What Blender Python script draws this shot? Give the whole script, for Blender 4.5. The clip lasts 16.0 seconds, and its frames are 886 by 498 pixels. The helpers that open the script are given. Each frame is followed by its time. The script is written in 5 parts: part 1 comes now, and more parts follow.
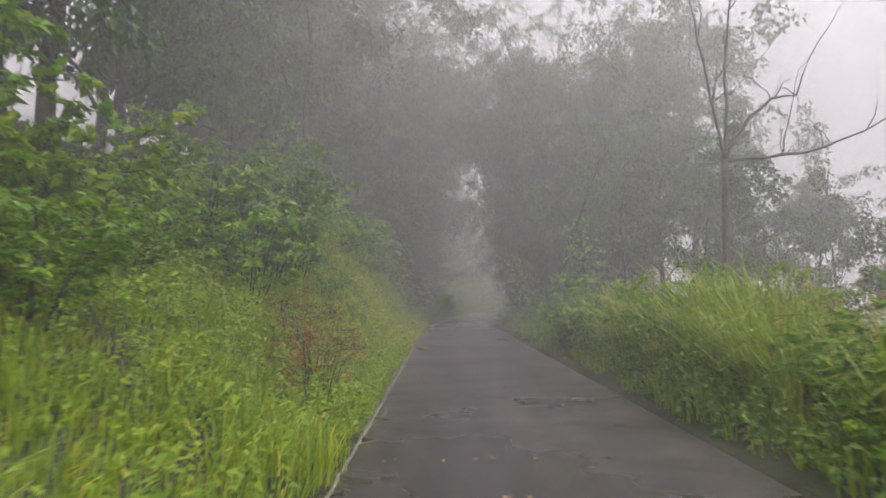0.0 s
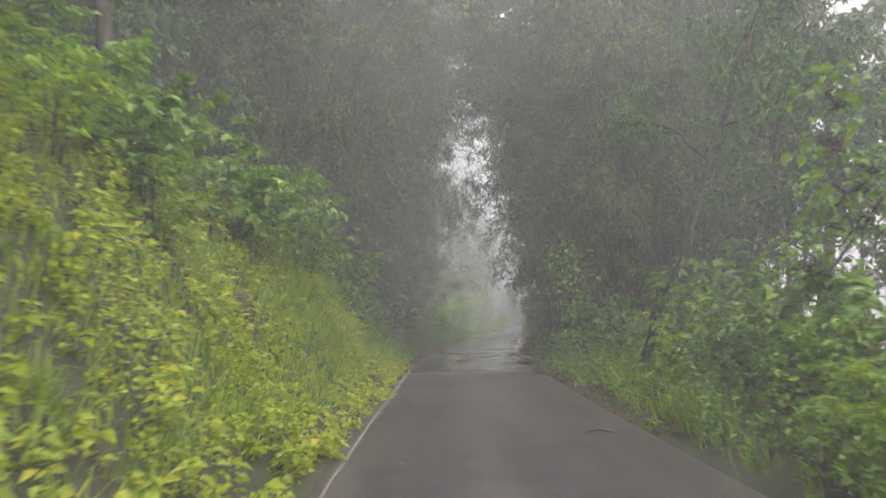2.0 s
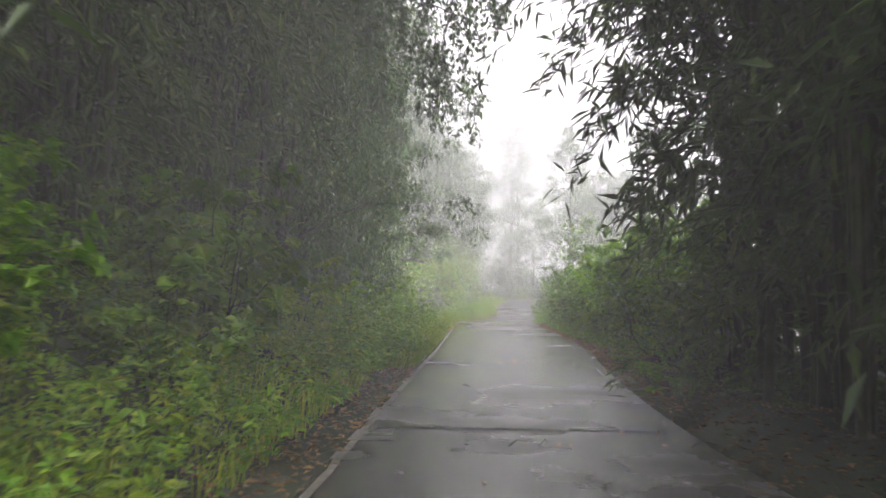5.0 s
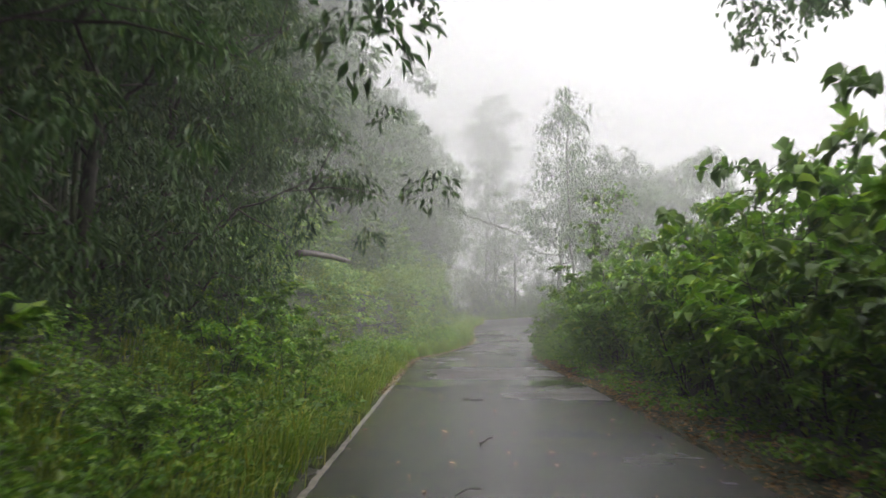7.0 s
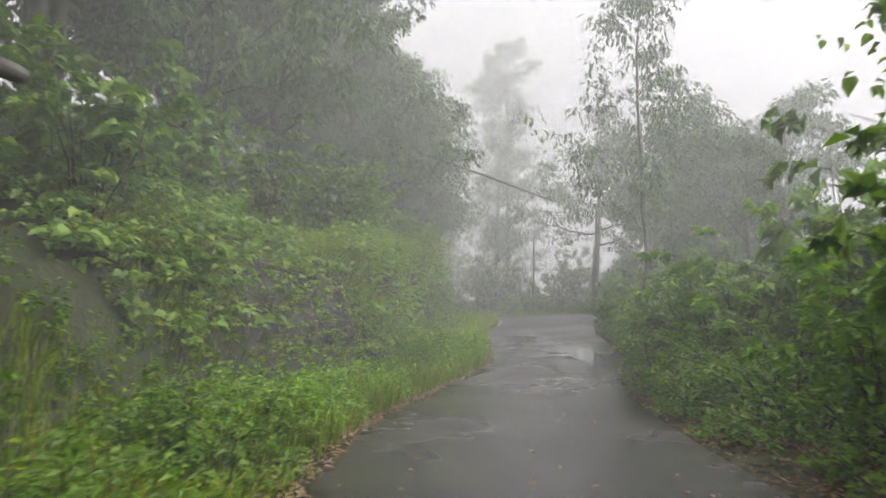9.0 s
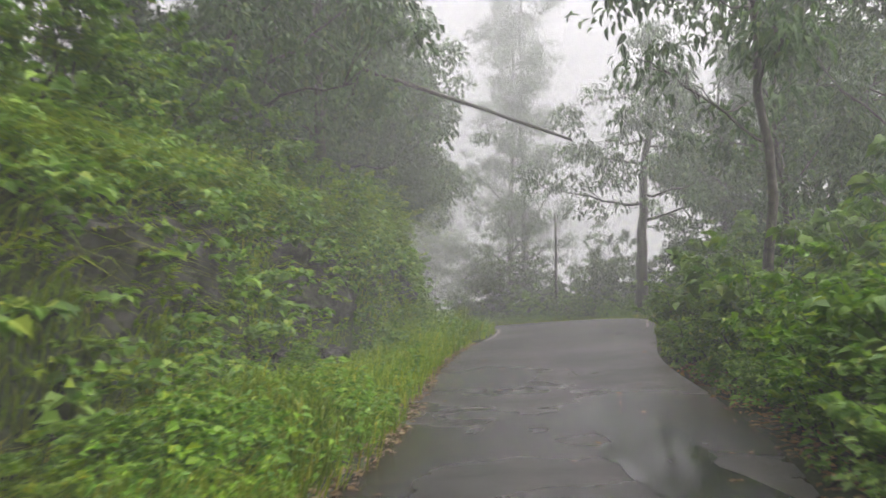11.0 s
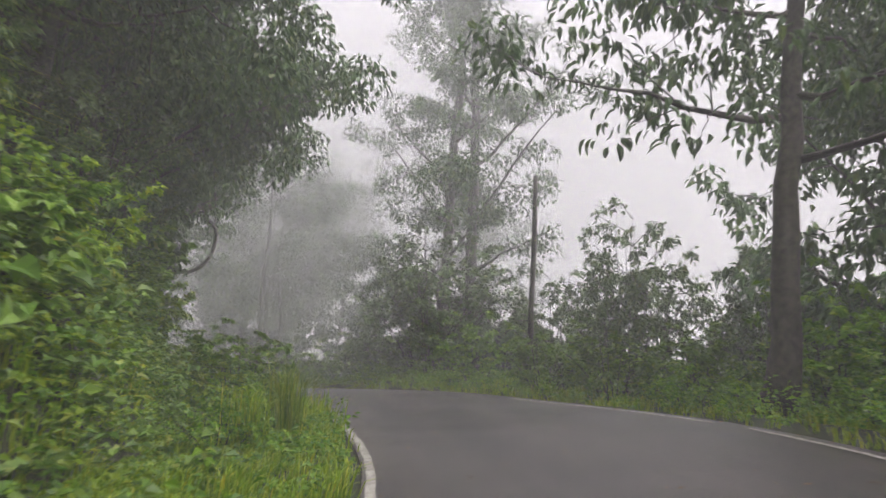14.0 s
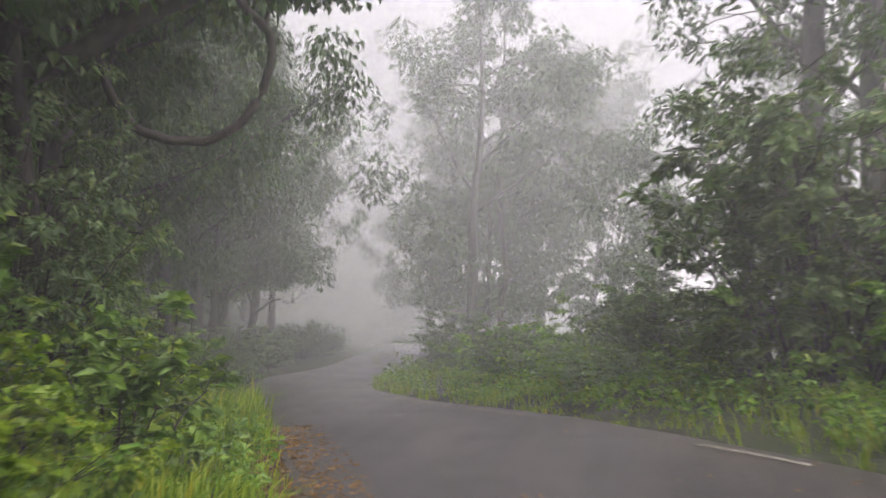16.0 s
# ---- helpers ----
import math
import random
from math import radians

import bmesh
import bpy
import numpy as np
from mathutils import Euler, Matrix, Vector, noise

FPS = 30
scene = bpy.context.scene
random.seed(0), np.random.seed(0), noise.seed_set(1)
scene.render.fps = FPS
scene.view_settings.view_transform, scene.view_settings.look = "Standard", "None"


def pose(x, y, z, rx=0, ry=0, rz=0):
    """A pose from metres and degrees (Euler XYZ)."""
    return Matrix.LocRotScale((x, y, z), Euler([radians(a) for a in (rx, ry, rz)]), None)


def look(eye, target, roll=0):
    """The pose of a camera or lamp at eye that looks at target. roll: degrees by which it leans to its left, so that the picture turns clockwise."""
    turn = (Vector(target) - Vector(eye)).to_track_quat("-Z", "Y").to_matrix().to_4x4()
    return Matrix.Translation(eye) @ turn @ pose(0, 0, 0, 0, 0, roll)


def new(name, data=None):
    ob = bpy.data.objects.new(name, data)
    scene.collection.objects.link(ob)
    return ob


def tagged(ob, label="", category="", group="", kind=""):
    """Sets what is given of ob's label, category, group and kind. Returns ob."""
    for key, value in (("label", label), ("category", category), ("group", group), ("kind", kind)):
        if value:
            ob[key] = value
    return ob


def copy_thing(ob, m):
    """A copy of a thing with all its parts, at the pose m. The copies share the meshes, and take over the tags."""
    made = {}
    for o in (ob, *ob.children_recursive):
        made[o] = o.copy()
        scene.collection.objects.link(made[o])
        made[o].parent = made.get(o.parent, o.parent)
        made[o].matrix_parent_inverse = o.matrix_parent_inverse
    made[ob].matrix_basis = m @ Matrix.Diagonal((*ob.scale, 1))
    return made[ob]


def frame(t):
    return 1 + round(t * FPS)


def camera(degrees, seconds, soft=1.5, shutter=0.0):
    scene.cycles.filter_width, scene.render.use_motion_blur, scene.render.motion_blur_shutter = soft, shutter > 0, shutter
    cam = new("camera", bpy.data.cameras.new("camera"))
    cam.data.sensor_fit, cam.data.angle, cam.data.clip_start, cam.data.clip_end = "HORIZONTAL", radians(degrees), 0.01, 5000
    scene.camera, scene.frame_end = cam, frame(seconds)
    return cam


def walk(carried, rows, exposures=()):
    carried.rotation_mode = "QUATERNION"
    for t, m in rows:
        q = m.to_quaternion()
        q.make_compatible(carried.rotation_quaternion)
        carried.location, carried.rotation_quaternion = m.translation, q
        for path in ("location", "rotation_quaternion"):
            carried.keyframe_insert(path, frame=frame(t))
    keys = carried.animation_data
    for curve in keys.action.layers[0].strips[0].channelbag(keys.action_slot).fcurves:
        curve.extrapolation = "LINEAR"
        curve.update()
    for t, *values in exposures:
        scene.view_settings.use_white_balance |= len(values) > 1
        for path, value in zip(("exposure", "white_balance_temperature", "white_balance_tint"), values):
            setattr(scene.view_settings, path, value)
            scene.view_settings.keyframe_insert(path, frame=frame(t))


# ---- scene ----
cam = camera(54.2, 16.0, soft=1.5, shutter=0.25)
PATH = [
    (0, (0.0, 0.0, 1.448), (0.005, 1.997, 1.561), -0.5),
    (0.5, (0.025, 4.636, 1.428), (0.042, 6.633, 1.538), 0.2),
    (1, (0.052, 9.272, 1.376), (0.077, 11.268, 1.507), 1.2),
    (1.5, (0.096, 14.081, 1.381), (0.123, 16.074, 1.539), 0.5),
    (2, (0.179, 18.732, 1.395), (0.199, 20.726, 1.556), -1.7),
    (2.5, (0.261, 23.309, 1.412), (0.318, 25.301, 1.587), -2.4),
    (3, (0.294, 27.573, 1.404), (0.4, 29.563, 1.572), -3.5),
    (3.5, (0.215, 32.138, 1.394), (0.294, 34.132, 1.527), -2.3),
    (4, (0.165, 36.217, 1.403), (0.215, 38.215, 1.477), 0.8),
    (4.5, (0.268, 40.11, 1.365), (0.322, 42.106, 1.463), 1.5),
    (4.7, (0.318, 41.63, 1.344), (0.391, 43.626, 1.444), 1.6),
    (5.2, (0.545, 45.395, 1.326), (0.631, 47.39, 1.436), 1.4),
    (5.75, (0.975, 49.414, 1.347), (1.086, 51.407, 1.473), 0.8),
    (6.3, (1.448, 53.48, 1.384), (1.583, 55.472, 1.525), 0.2),
    (6.8, (1.79, 57.372, 1.408), (1.935, 59.362, 1.555), 0.1),
    (7, (1.886, 58.984, 1.415), (2.031, 60.973, 1.563), 0.3),
    (7.5, (2.154, 63.017, 1.426), (2.307, 65.005, 1.576), 1.6),
    (8, (2.44, 67.037, 1.427), (2.593, 69.026, 1.576), 1.7),
    (8.5, (2.747, 71.287, 1.395), (2.902, 73.276, 1.539), 1.3),
    (8.7, (2.886, 72.983, 1.393), (3.039, 74.972, 1.533), 1.0),
    (9.2, (3.509, 76.936, 1.372), (3.64, 78.926, 1.511), 0.8),
    (9.75, (4.613, 80.86, 1.361), (4.693, 82.853, 1.502), 0.4),
    (10.3, (5.705, 84.748, 1.371), (5.741, 86.742, 1.516), 0.1),
    (10.8, (6.294, 88.603, 1.404), (6.327, 90.597, 1.554), 0.0),
    (11, (6.403, 90.243, 1.41), (6.472, 92.236, 1.558), 0.1),
    (11.5, (6.678, 94.369, 1.469), (6.825, 96.356, 1.646), 0.1),
    (12, (7.072, 98.223, 1.636), (7.236, 100.206, 1.839), -0.9),
    (12.5, (7.48, 102.132, 1.783), (7.653, 104.113, 1.998), -1.0),
    (13, (8.014, 105.907, 1.925), (8.222, 107.884, 2.138), 1.0),
    (13.5, (8.644, 109.528, 2.039), (8.863, 111.504, 2.25), 2.6),
    (14, (9.135, 113.149, 2.155), (9.341, 115.127, 2.363), 2.9),
    (14.5, (9.543, 117.01, 2.23), (9.69, 118.995, 2.43), 3.1),
    (15, (9.817, 120.98, 2.261), (9.82, 122.974, 2.423), 2.4),
    (15.5, (9.61, 125.305, 2.236), (9.403, 127.291, 2.343), 2.0),
    (16, (9.056, 129.495, 2.126), (8.685, 131.458, 2.209), 1.5),
]
EXPOSURES = [(0.0, -0.05, 6500, 17.0), (1.0, 0.18, 6500, 13.0), (1.5, 0.4, 6500, 11.0), (2.0, 0.68, 6500, 11.8), (3.0, 1.15, 6500, 13.2), (3.5, 1.35, 6500, 14.0), (4.5, 1.53, 6500, 15.0), (5.6, 0.9, 6500, 12.4), (7.0, 0.55, 6500, 9.0), (8.5, 0.5, 6500, 9.8), (11.0, 0.5, 6500, 11.0), (12.5, 0.45, 6500, 11.0), (14.5, 0.5, 6500, 15.8), (15.2, 0.55, 6500, 16.4), (16.0, 0.92, 6500, 17.0)]
walk(cam, [(t, look(eye, target, roll)) for t, eye, target, roll in PATH], EXPOSURES)

# ---- light: overcast sky, soft sun behind the cloud ----
world = bpy.data.worlds.new("overcast_sky")
scene.world = world
world.use_nodes = True
wn, wl = world.node_tree.nodes, world.node_tree.links
sky = wn.new("ShaderNodeTexSky")
sky.sky_type, sky.sun_disc = "NISHITA", False
sky.sun_elevation, sky.sun_rotation = radians(58), radians(70)
cloud = wn.new("ShaderNodeMix")
cloud.data_type = "RGBA"
cloud.inputs["Factor"].default_value = 0.9
cloud.inputs["B"].default_value = (18.6, 17.9, 18.2, 1)
wl.new(sky.outputs[0], cloud.inputs["A"])
wl.new(cloud.outputs["Result"], wn["Background"].inputs["Color"])
wn["Background"].inputs["Strength"].default_value = 0.1
sun = new("sun", bpy.data.lights.new("sun", "SUN"))
sun.data.energy, sun.data.angle, sun.data.color = 1.5, radians(40), (1, 0.97, 0.92)
sun.matrix_world = look((60, 30, 90), (0, 60, 0))
scene.cycles.transparent_max_bounces = 96


# ---- materials ----
def material(name, rough=0.6, metal=0.0):
    m = bpy.data.materials.new(name)
    m.use_nodes = True
    n, l = m.node_tree.nodes, m.node_tree.links
    b = n["Principled BSDF"]
    b.inputs["Roughness"].default_value, b.inputs["Metallic"].default_value = rough, metal
    return m, n, l, b


def ramp(n, l, source, stops):
    r = n.new("ShaderNodeValToRGB")
    while len(r.color_ramp.elements) < len(stops):
        r.color_ramp.elements.new(0.5)
    for e, (at, c) in zip(r.color_ramp.elements, stops):
        e.position, e.color = at, (*c, 1)
    l.new(source, r.inputs[0])
    return r.outputs[0]


def noise_tex(n, l, scale, detail=4.0, space="Object", rough=0.55):
    c = n.new("ShaderNodeTexCoord")
    t = n.new("ShaderNodeTexNoise")
    t.inputs["Scale"].default_value, t.inputs["Detail"].default_value = scale, detail
    t.inputs["Roughness"].default_value = rough
    l.new(c.outputs[space], t.inputs["Vector"])
    return t.outputs[0]


def mixed(n, l, a, b, factor, blend="MIX"):
    m = n.new("ShaderNodeMix")
    m.data_type, m.blend_type = "RGBA", blend
    for key, v in (("A", a), ("B", b), ("Factor", factor)):
        if isinstance(v, bpy.types.NodeSocket):
            l.new(v, m.inputs[key])
        elif key == "Factor":
            m.inputs[key].default_value = v
        else:
            m.inputs[key].default_value = (*v, 1)
    return m.outputs["Result"]


def bumped(n, l, b, height, strength, distance=0.02):
    k = n.new("ShaderNodeBump")
    k.inputs["Strength"].default_value, k.inputs["Distance"].default_value = strength, distance
    l.new(height, k.inputs["Height"])
    l.new(k.outputs[0], b.inputs["Normal"])


def leaf_material(name, dark, mid, light, gloss=0.45, through_=0.35):
    """Leaves: each one its own green, thin enough to let light through, with a damp gloss."""
    m, n, l, b = material(name, gloss)
    g = n.new("ShaderNodeNewGeometry")
    info = n.new("ShaderNodeObjectInfo")
    c = ramp(n, l, g.outputs["Random Per Island"], [(0.0, dark), (0.45, mid), (0.9, light), (1.0, (light[0] * 1.5, light[1] * 1.1, light[2]))])
    patch = noise_tex(n, l, 0.9, 2.0)
    c = mixed(n, l, c, mixed(n, l, dark, light, patch), 0.4)
    hsv = n.new("ShaderNodeHueSaturation")
    l.new(c, hsv.inputs["Color"])
    val = n.new("ShaderNodeMapRange")
    val.inputs["To Min"].default_value, val.inputs["To Max"].default_value = 0.78, 1.2
    l.new(info.outputs["Random"], val.inputs["Value"])
    l.new(val.outputs[0], hsv.inputs["Value"])
    l.new(hsv.outputs[0], b.inputs["Base Color"])
    t = n.new("ShaderNodeBsdfTranslucent")
    l.new(hsv.outputs[0], t.inputs["Color"])
    mx = n.new("ShaderNodeMixShader")
    mx.inputs[0].default_value = through_
    l.new(b.outputs[0], mx.inputs[1])
    l.new(t.outputs[0], mx.inputs[2])
    l.new(mx.outputs[0], n["Material Output"].inputs["Surface"])
    return m


def plain_material(name, a, b_, scale, rough=0.85, bump=0.6, distance=0.02):
    m, n, l, b = material(name, rough)
    t = noise_tex(n, l, scale, 6.0)
    l.new(ramp(n, l, t, [(0.3, a), (0.7, b_)]), b.inputs["Base Color"])
    bumped(n, l, b, t, bump, distance)
    return m


M_BAMBOO_LEAF = leaf_material("bamboo_leaf", (0.03, 0.065, 0.02), (0.08, 0.145, 0.04), (0.19, 0.27, 0.085), 0.45)
M_TREE_LEAF = leaf_material("tree_leaf", (0.027, 0.07, 0.022), (0.06, 0.13, 0.034), (0.12, 0.21, 0.055), 0.5)
M_BUSH_LEAF = leaf_material("bush_leaf", (0.055, 0.135, 0.02), (0.13, 0.26, 0.035), (0.29, 0.45, 0.065))
M_LIME_LEAF = leaf_material("lime_leaf", (0.1, 0.22, 0.015), (0.21, 0.36, 0.02), (0.38, 0.5, 0.035), 0.5, 0.42)
M_WEED_LEAF = leaf_material("weed_leaf", (0.05, 0.15, 0.012), (0.135, 0.3, 0.018), (0.28, 0.46, 0.03))
M_GRASS = leaf_material("grass_blade", (0.08, 0.19, 0.012), (0.19, 0.34, 0.018), (0.42, 0.48, 0.045), 0.5, 0.42)
M_RUST = leaf_material("rust_leaf", (0.16, 0.09, 0.02), (0.28, 0.17, 0.035), (0.3, 0.27, 0.05))
M_MOUND = leaf_material("mound_leaf", (0.055, 0.11, 0.035), (0.12, 0.205, 0.065), (0.22, 0.32, 0.1))
M_STRAWLEAF = leaf_material("straw_leaf", (0.22, 0.13, 0.06), (0.4, 0.28, 0.13), (0.58, 0.46, 0.25))
M_MOSS = leaf_material("bank_moss", (0.17, 0.26, 0.015), (0.31, 0.41, 0.02), (0.48, 0.52, 0.03), 0.5, 0.42)
M_TALL = leaf_material("tall_grass_blade", (0.07, 0.16, 0.015), (0.18, 0.3, 0.025), (0.36, 0.38, 0.06), 0.5, 0.42)
M_DRY = leaf_material("dry_leaf", (0.1, 0.06, 0.03), (0.2, 0.12, 0.05), (0.42, 0.25, 0.08))
M_BARK = plain_material("bark", (0.03, 0.027, 0.022), (0.095, 0.083, 0.067), 9.0)
M_CULM = plain_material("bamboo_culm", (0.05, 0.06, 0.03), (0.12, 0.13, 0.07), 5.0, 0.55, 0.2)
M_LOG = plain_material("weathered_wood", (0.06, 0.055, 0.048), (0.17, 0.158, 0.138), 7.0)
M_SHEATH = plain_material("dry_sheath", (0.16, 0.075, 0.02), (0.66, 0.42, 0.08), 16.0, 0.55, 0.3, 0.004)
M_STRAW = plain_material("straw", (0.4, 0.3, 0.12), (0.62, 0.5, 0.25), 16.0, 0.6, 0.3, 0.004)
M_RUSTBARK = plain_material("rusty_husk", (0.16, 0.07, 0.03), (0.38, 0.2, 0.09), 12.0, 0.6, 0.4, 0.006)
M_SOIL = plain_material("bare_soil", (0.035, 0.03, 0.018), (0.12, 0.11, 0.04), 3.0, 0.9, 1.0, 0.1)
M_ROCK = plain_material("dark_rock", (0.018, 0.016, 0.014), (0.075, 0.07, 0.062), 2.2, 0.82, 1.0, 0.15)


def ground_material():
    m, n, l, b = material("forest_soil", 0.9)
    a = noise_tex(n, l, 0.7, 6.0)
    f = noise_tex(n, l, 14.0, 5.0)
    c = mixed(n, l, ramp(n, l, a, [(0.35, (0.03, 0.026, 0.014)), (0.6, (0.03, 0.048, 0.013))]), ramp(n, l, f, [(0.3, (0.016, 0.02, 0.008)), (0.7, (0.06, 0.07, 0.025))]), 0.5)
    l.new(c, b.inputs["Base Color"])
    bumped(n, l, b, f, 0.8, 0.04)
    return m


def asphalt_material(tone=1.0):
    """Worn wet tarmac: fine chips, long stains, darker wheel tracks, damp areas that shine."""
    m, n, l, b = material("wet_asphalt")
    big = noise_tex(n, l, 0.22, 5.0)
    mid = noise_tex(n, l, 1.6, 5.0)
    chip = noise_tex(n, l, 42.0, 4.0, rough=0.75)
    c = mixed(n, l, ramp(n, l, mid, [(0.3, (0.04 * tone, 0.034 * tone, 0.032 * tone)), (0.7, (0.078 * tone, 0.067 * tone, 0.064 * tone))]), ramp(n, l, chip, [(0.38, (0.016, 0.015, 0.015)), (0.72, (0.15, 0.14, 0.135))]), 0.5)
    # tyre-worn streaks along the lane
    where, long_, streak = n.new("ShaderNodeTexCoord"), n.new("ShaderNodeMapping"), n.new("ShaderNodeTexNoise")
    long_.inputs["Scale"].default_value = (1.6, 0.09, 1.0)
    streak.inputs["Scale"].default_value, streak.inputs["Detail"].default_value = 1.5, 5.0
    l.new(where.outputs["Object"], long_.inputs["Vector"])
    l.new(long_.outputs[0], streak.inputs["Vector"])
    c = mixed(n, l, c, ramp(n, l, streak.outputs[0], [(0.35, (0.55, 0.54, 0.56)), (0.65, (1.15, 1.1, 1.1))]), 1.0, "MULTIPLY")
    # two wheel tracks and silt towards the edges
    lane = n.new("ShaderNodeAttribute")
    lane.attribute_name = "across"
    sway = n.new("ShaderNodeMath")
    sway.operation, sway.inputs[1].default_value = "MULTIPLY_ADD", 0.16
    l.new(mid, sway.inputs[0])
    l.new(lane.outputs["Fac"], sway.inputs[2])
    track = ramp(n, l, sway.outputs[0], [(0.05, (1.25, 1.16, 1.02)), (0.18, (1.0, 1.0, 1.0)), (0.36, (0.66, 0.66, 0.68)), (0.52, (1.05, 1.03, 1.03)), (0.66, (1.05, 1.03, 1.03)), (0.8, (0.7, 0.7, 0.72)), (0.95, (1.0, 1.0, 1.0)), (1.0, (1.15, 1.08, 0.98))])
    c = mixed(n, l, c, track, 0.75, "MULTIPLY")
    wet = ramp(n, l, mixed(n, l, big, mid, 0.12), [(0.3, (0, 0, 0)), (0.54, (1, 1, 1))])
    # rain lies in the dip between the bamboo and the foot of the slope
    geo, sep, run = n.new("ShaderNodeNewGeometry"), n.new("ShaderNodeSeparateXYZ"), n.new("ShaderNodeMath")
    l.new(geo.outputs["Position"], sep.inputs[0])
    l.new(sep.outputs["Y"], run.inputs[0])
    run.operation, run.inputs[1].default_value = "DIVIDE", 160.0
    dip = ramp(n, l, run.outputs[0], [(0.06, (0.75, 0.75, 0.75)), (0.13, (0.3, 0.3, 0.3)), (0.25, (0.35, 0.35, 0.35)), (0.275, (1, 1, 1)), (0.63, (1, 1, 1)), (0.69, (0.25, 0.25, 0.25))])
    wet = mixed(n, l, wet, dip, 1.0, "MULTIPLY")
    l.new(mixed(n, l, c, mixed(n, l, c, (0.55, 0.54, 0.55), 1.0, "MULTIPLY"), wet), b.inputs["Base Color"])
    l.new(mixed(n, l, (0.52, 0.52, 0.52), (0.13, 0.13, 0.13), wet), b.inputs["Roughness"])
    rough_ = n.new("ShaderNodeBump")
    rough_.inputs["Distance"].default_value = 0.014
    l.new(mixed(n, l, (0.75, 0.75, 0.75), (0.42, 0.42, 0.42), wet), rough_.inputs["Strength"])
    l.new(chip, rough_.inputs["Height"])
    l.new(rough_.outputs[0], b.inputs["Normal"])
    return m


def mist_material():
    """A veil of fog droplets: mostly clear, the rest scatters the sky's light both ways."""
    m = bpy.data.materials.new("mist")
    m.use_nodes = True
    n, l = m.node_tree.nodes, m.node_tree.links
    n.remove(n["Principled BSDF"])
    clear = n.new("ShaderNodeBsdfTransparent")
    front, back = n.new("ShaderNodeBsdfDiffuse"), n.new("ShaderNodeBsdfTranslucent")
    for s in (front, back):
        s.inputs["Color"].default_value = (0.955, 0.955, 0.97, 1)
    drop, mx = n.new("ShaderNodeMixShader"), n.new("ShaderNodeMixShader")
    l.new(front.outputs[0], drop.inputs[1])
    l.new(back.outputs[0], drop.inputs[2])
    v = n.new("ShaderNodeMapRange")
    v.inputs["From Min"].default_value, v.inputs["From Max"].default_value = 0.3, 0.7
    v.inputs["To Min"].default_value, v.inputs["To Max"].default_value = MIST * 0.6, MIST * 1.4
    l.new(noise_tex(n, l, 0.07, 3.0), v.inputs["Value"])
    geo, sep, high = n.new("ShaderNodeNewGeometry"), n.new("ShaderNodeSeparateXYZ"), n.new("ShaderNodeMapRange")
    l.new(geo.outputs["Position"], sep.inputs[0])
    l.new(sep.outputs["Z"], high.inputs["Value"])
    for key, val in (("From Min", 2.0), ("From Max", 15.0), ("To Min", 0.8), ("To Max", 1.9)):
        high.inputs[key].default_value = val
    both = n.new("ShaderNodeMath")
    both.operation = "MULTIPLY"
    l.new(v.outputs[0], both.inputs[0])
    l.new(high.outputs[0], both.inputs[1])
    along, local, dense = n.new("ShaderNodeMath"), n.new("ShaderNodeFloatCurve"), n.new("ShaderNodeMath")
    along.operation, dense.operation = "DIVIDE", "MULTIPLY"
    l.new(sep.outputs["Y"], along.inputs[0])
    along.inputs[1].default_value = 240.0
    curve = local.mapping.curves[0]
    for i, (at, much) in enumerate(MIST_ALONG):
        if i < 2:
            curve.points[i].location = (at / 240, much)
        else:
            curve.points.new(at / 240, much)
    local.mapping.update()
    l.new(along.outputs[0], local.inputs["Value"])
    l.new(both.outputs[0], dense.inputs[0])
    l.new(local.outputs[0], dense.inputs[1])
    l.new(dense.outputs[0], mx.inputs[0])
    l.new(clear.outputs[0], mx.inputs[1])
    l.new(drop.outputs[0], mx.inputs[2])
    l.new(mx.outputs[0], n["Material Output"].inputs["Surface"])
    return m


# haze strength by stretch of the lane, tuned to veil or clear what lies behind
MIST, MIST_STEP = 0.085, 3.0
MIST_ALONG = ((0, 0.35), (240, 0.7), (32, 0.35), (41, 0.24), (46, 0.48), (51, 0.66), (57, 0.5), (63, 0.24), (80, 0.3), (85, 0.8), (88, 0.8), (92, 0.36), (105, 0.42), (122, 0.36), (138, 0.5), (146, 1.0), (156, 1.5))
M_GROUND, M_ASPHALT, M_PATCH, M_MIST = ground_material(), asphalt_material(), asphalt_material(0.7), mist_material()
M_WHITE = plain_material("white_line_paint", (0.19, 0.18, 0.155), (0.52, 0.5, 0.44), 9.0, 0.7, 0.3, 0.004)
M_WATER, wa_n, wa_l, wa_b = material("rain_water", 0.06)
wa_b.inputs["Base Color"].default_value = (0.03, 0.03, 0.03, 1)
bumped(wa_n, wa_l, wa_b, noise_tex(wa_n, wa_l, 7.0, 3.0), 0.12, 0.01)
M_PAINT = plain_material("worn_line_paint", (0.1, 0.095, 0.078), (0.29, 0.27, 0.215), 9.0, 0.7, 0.3, 0.004)

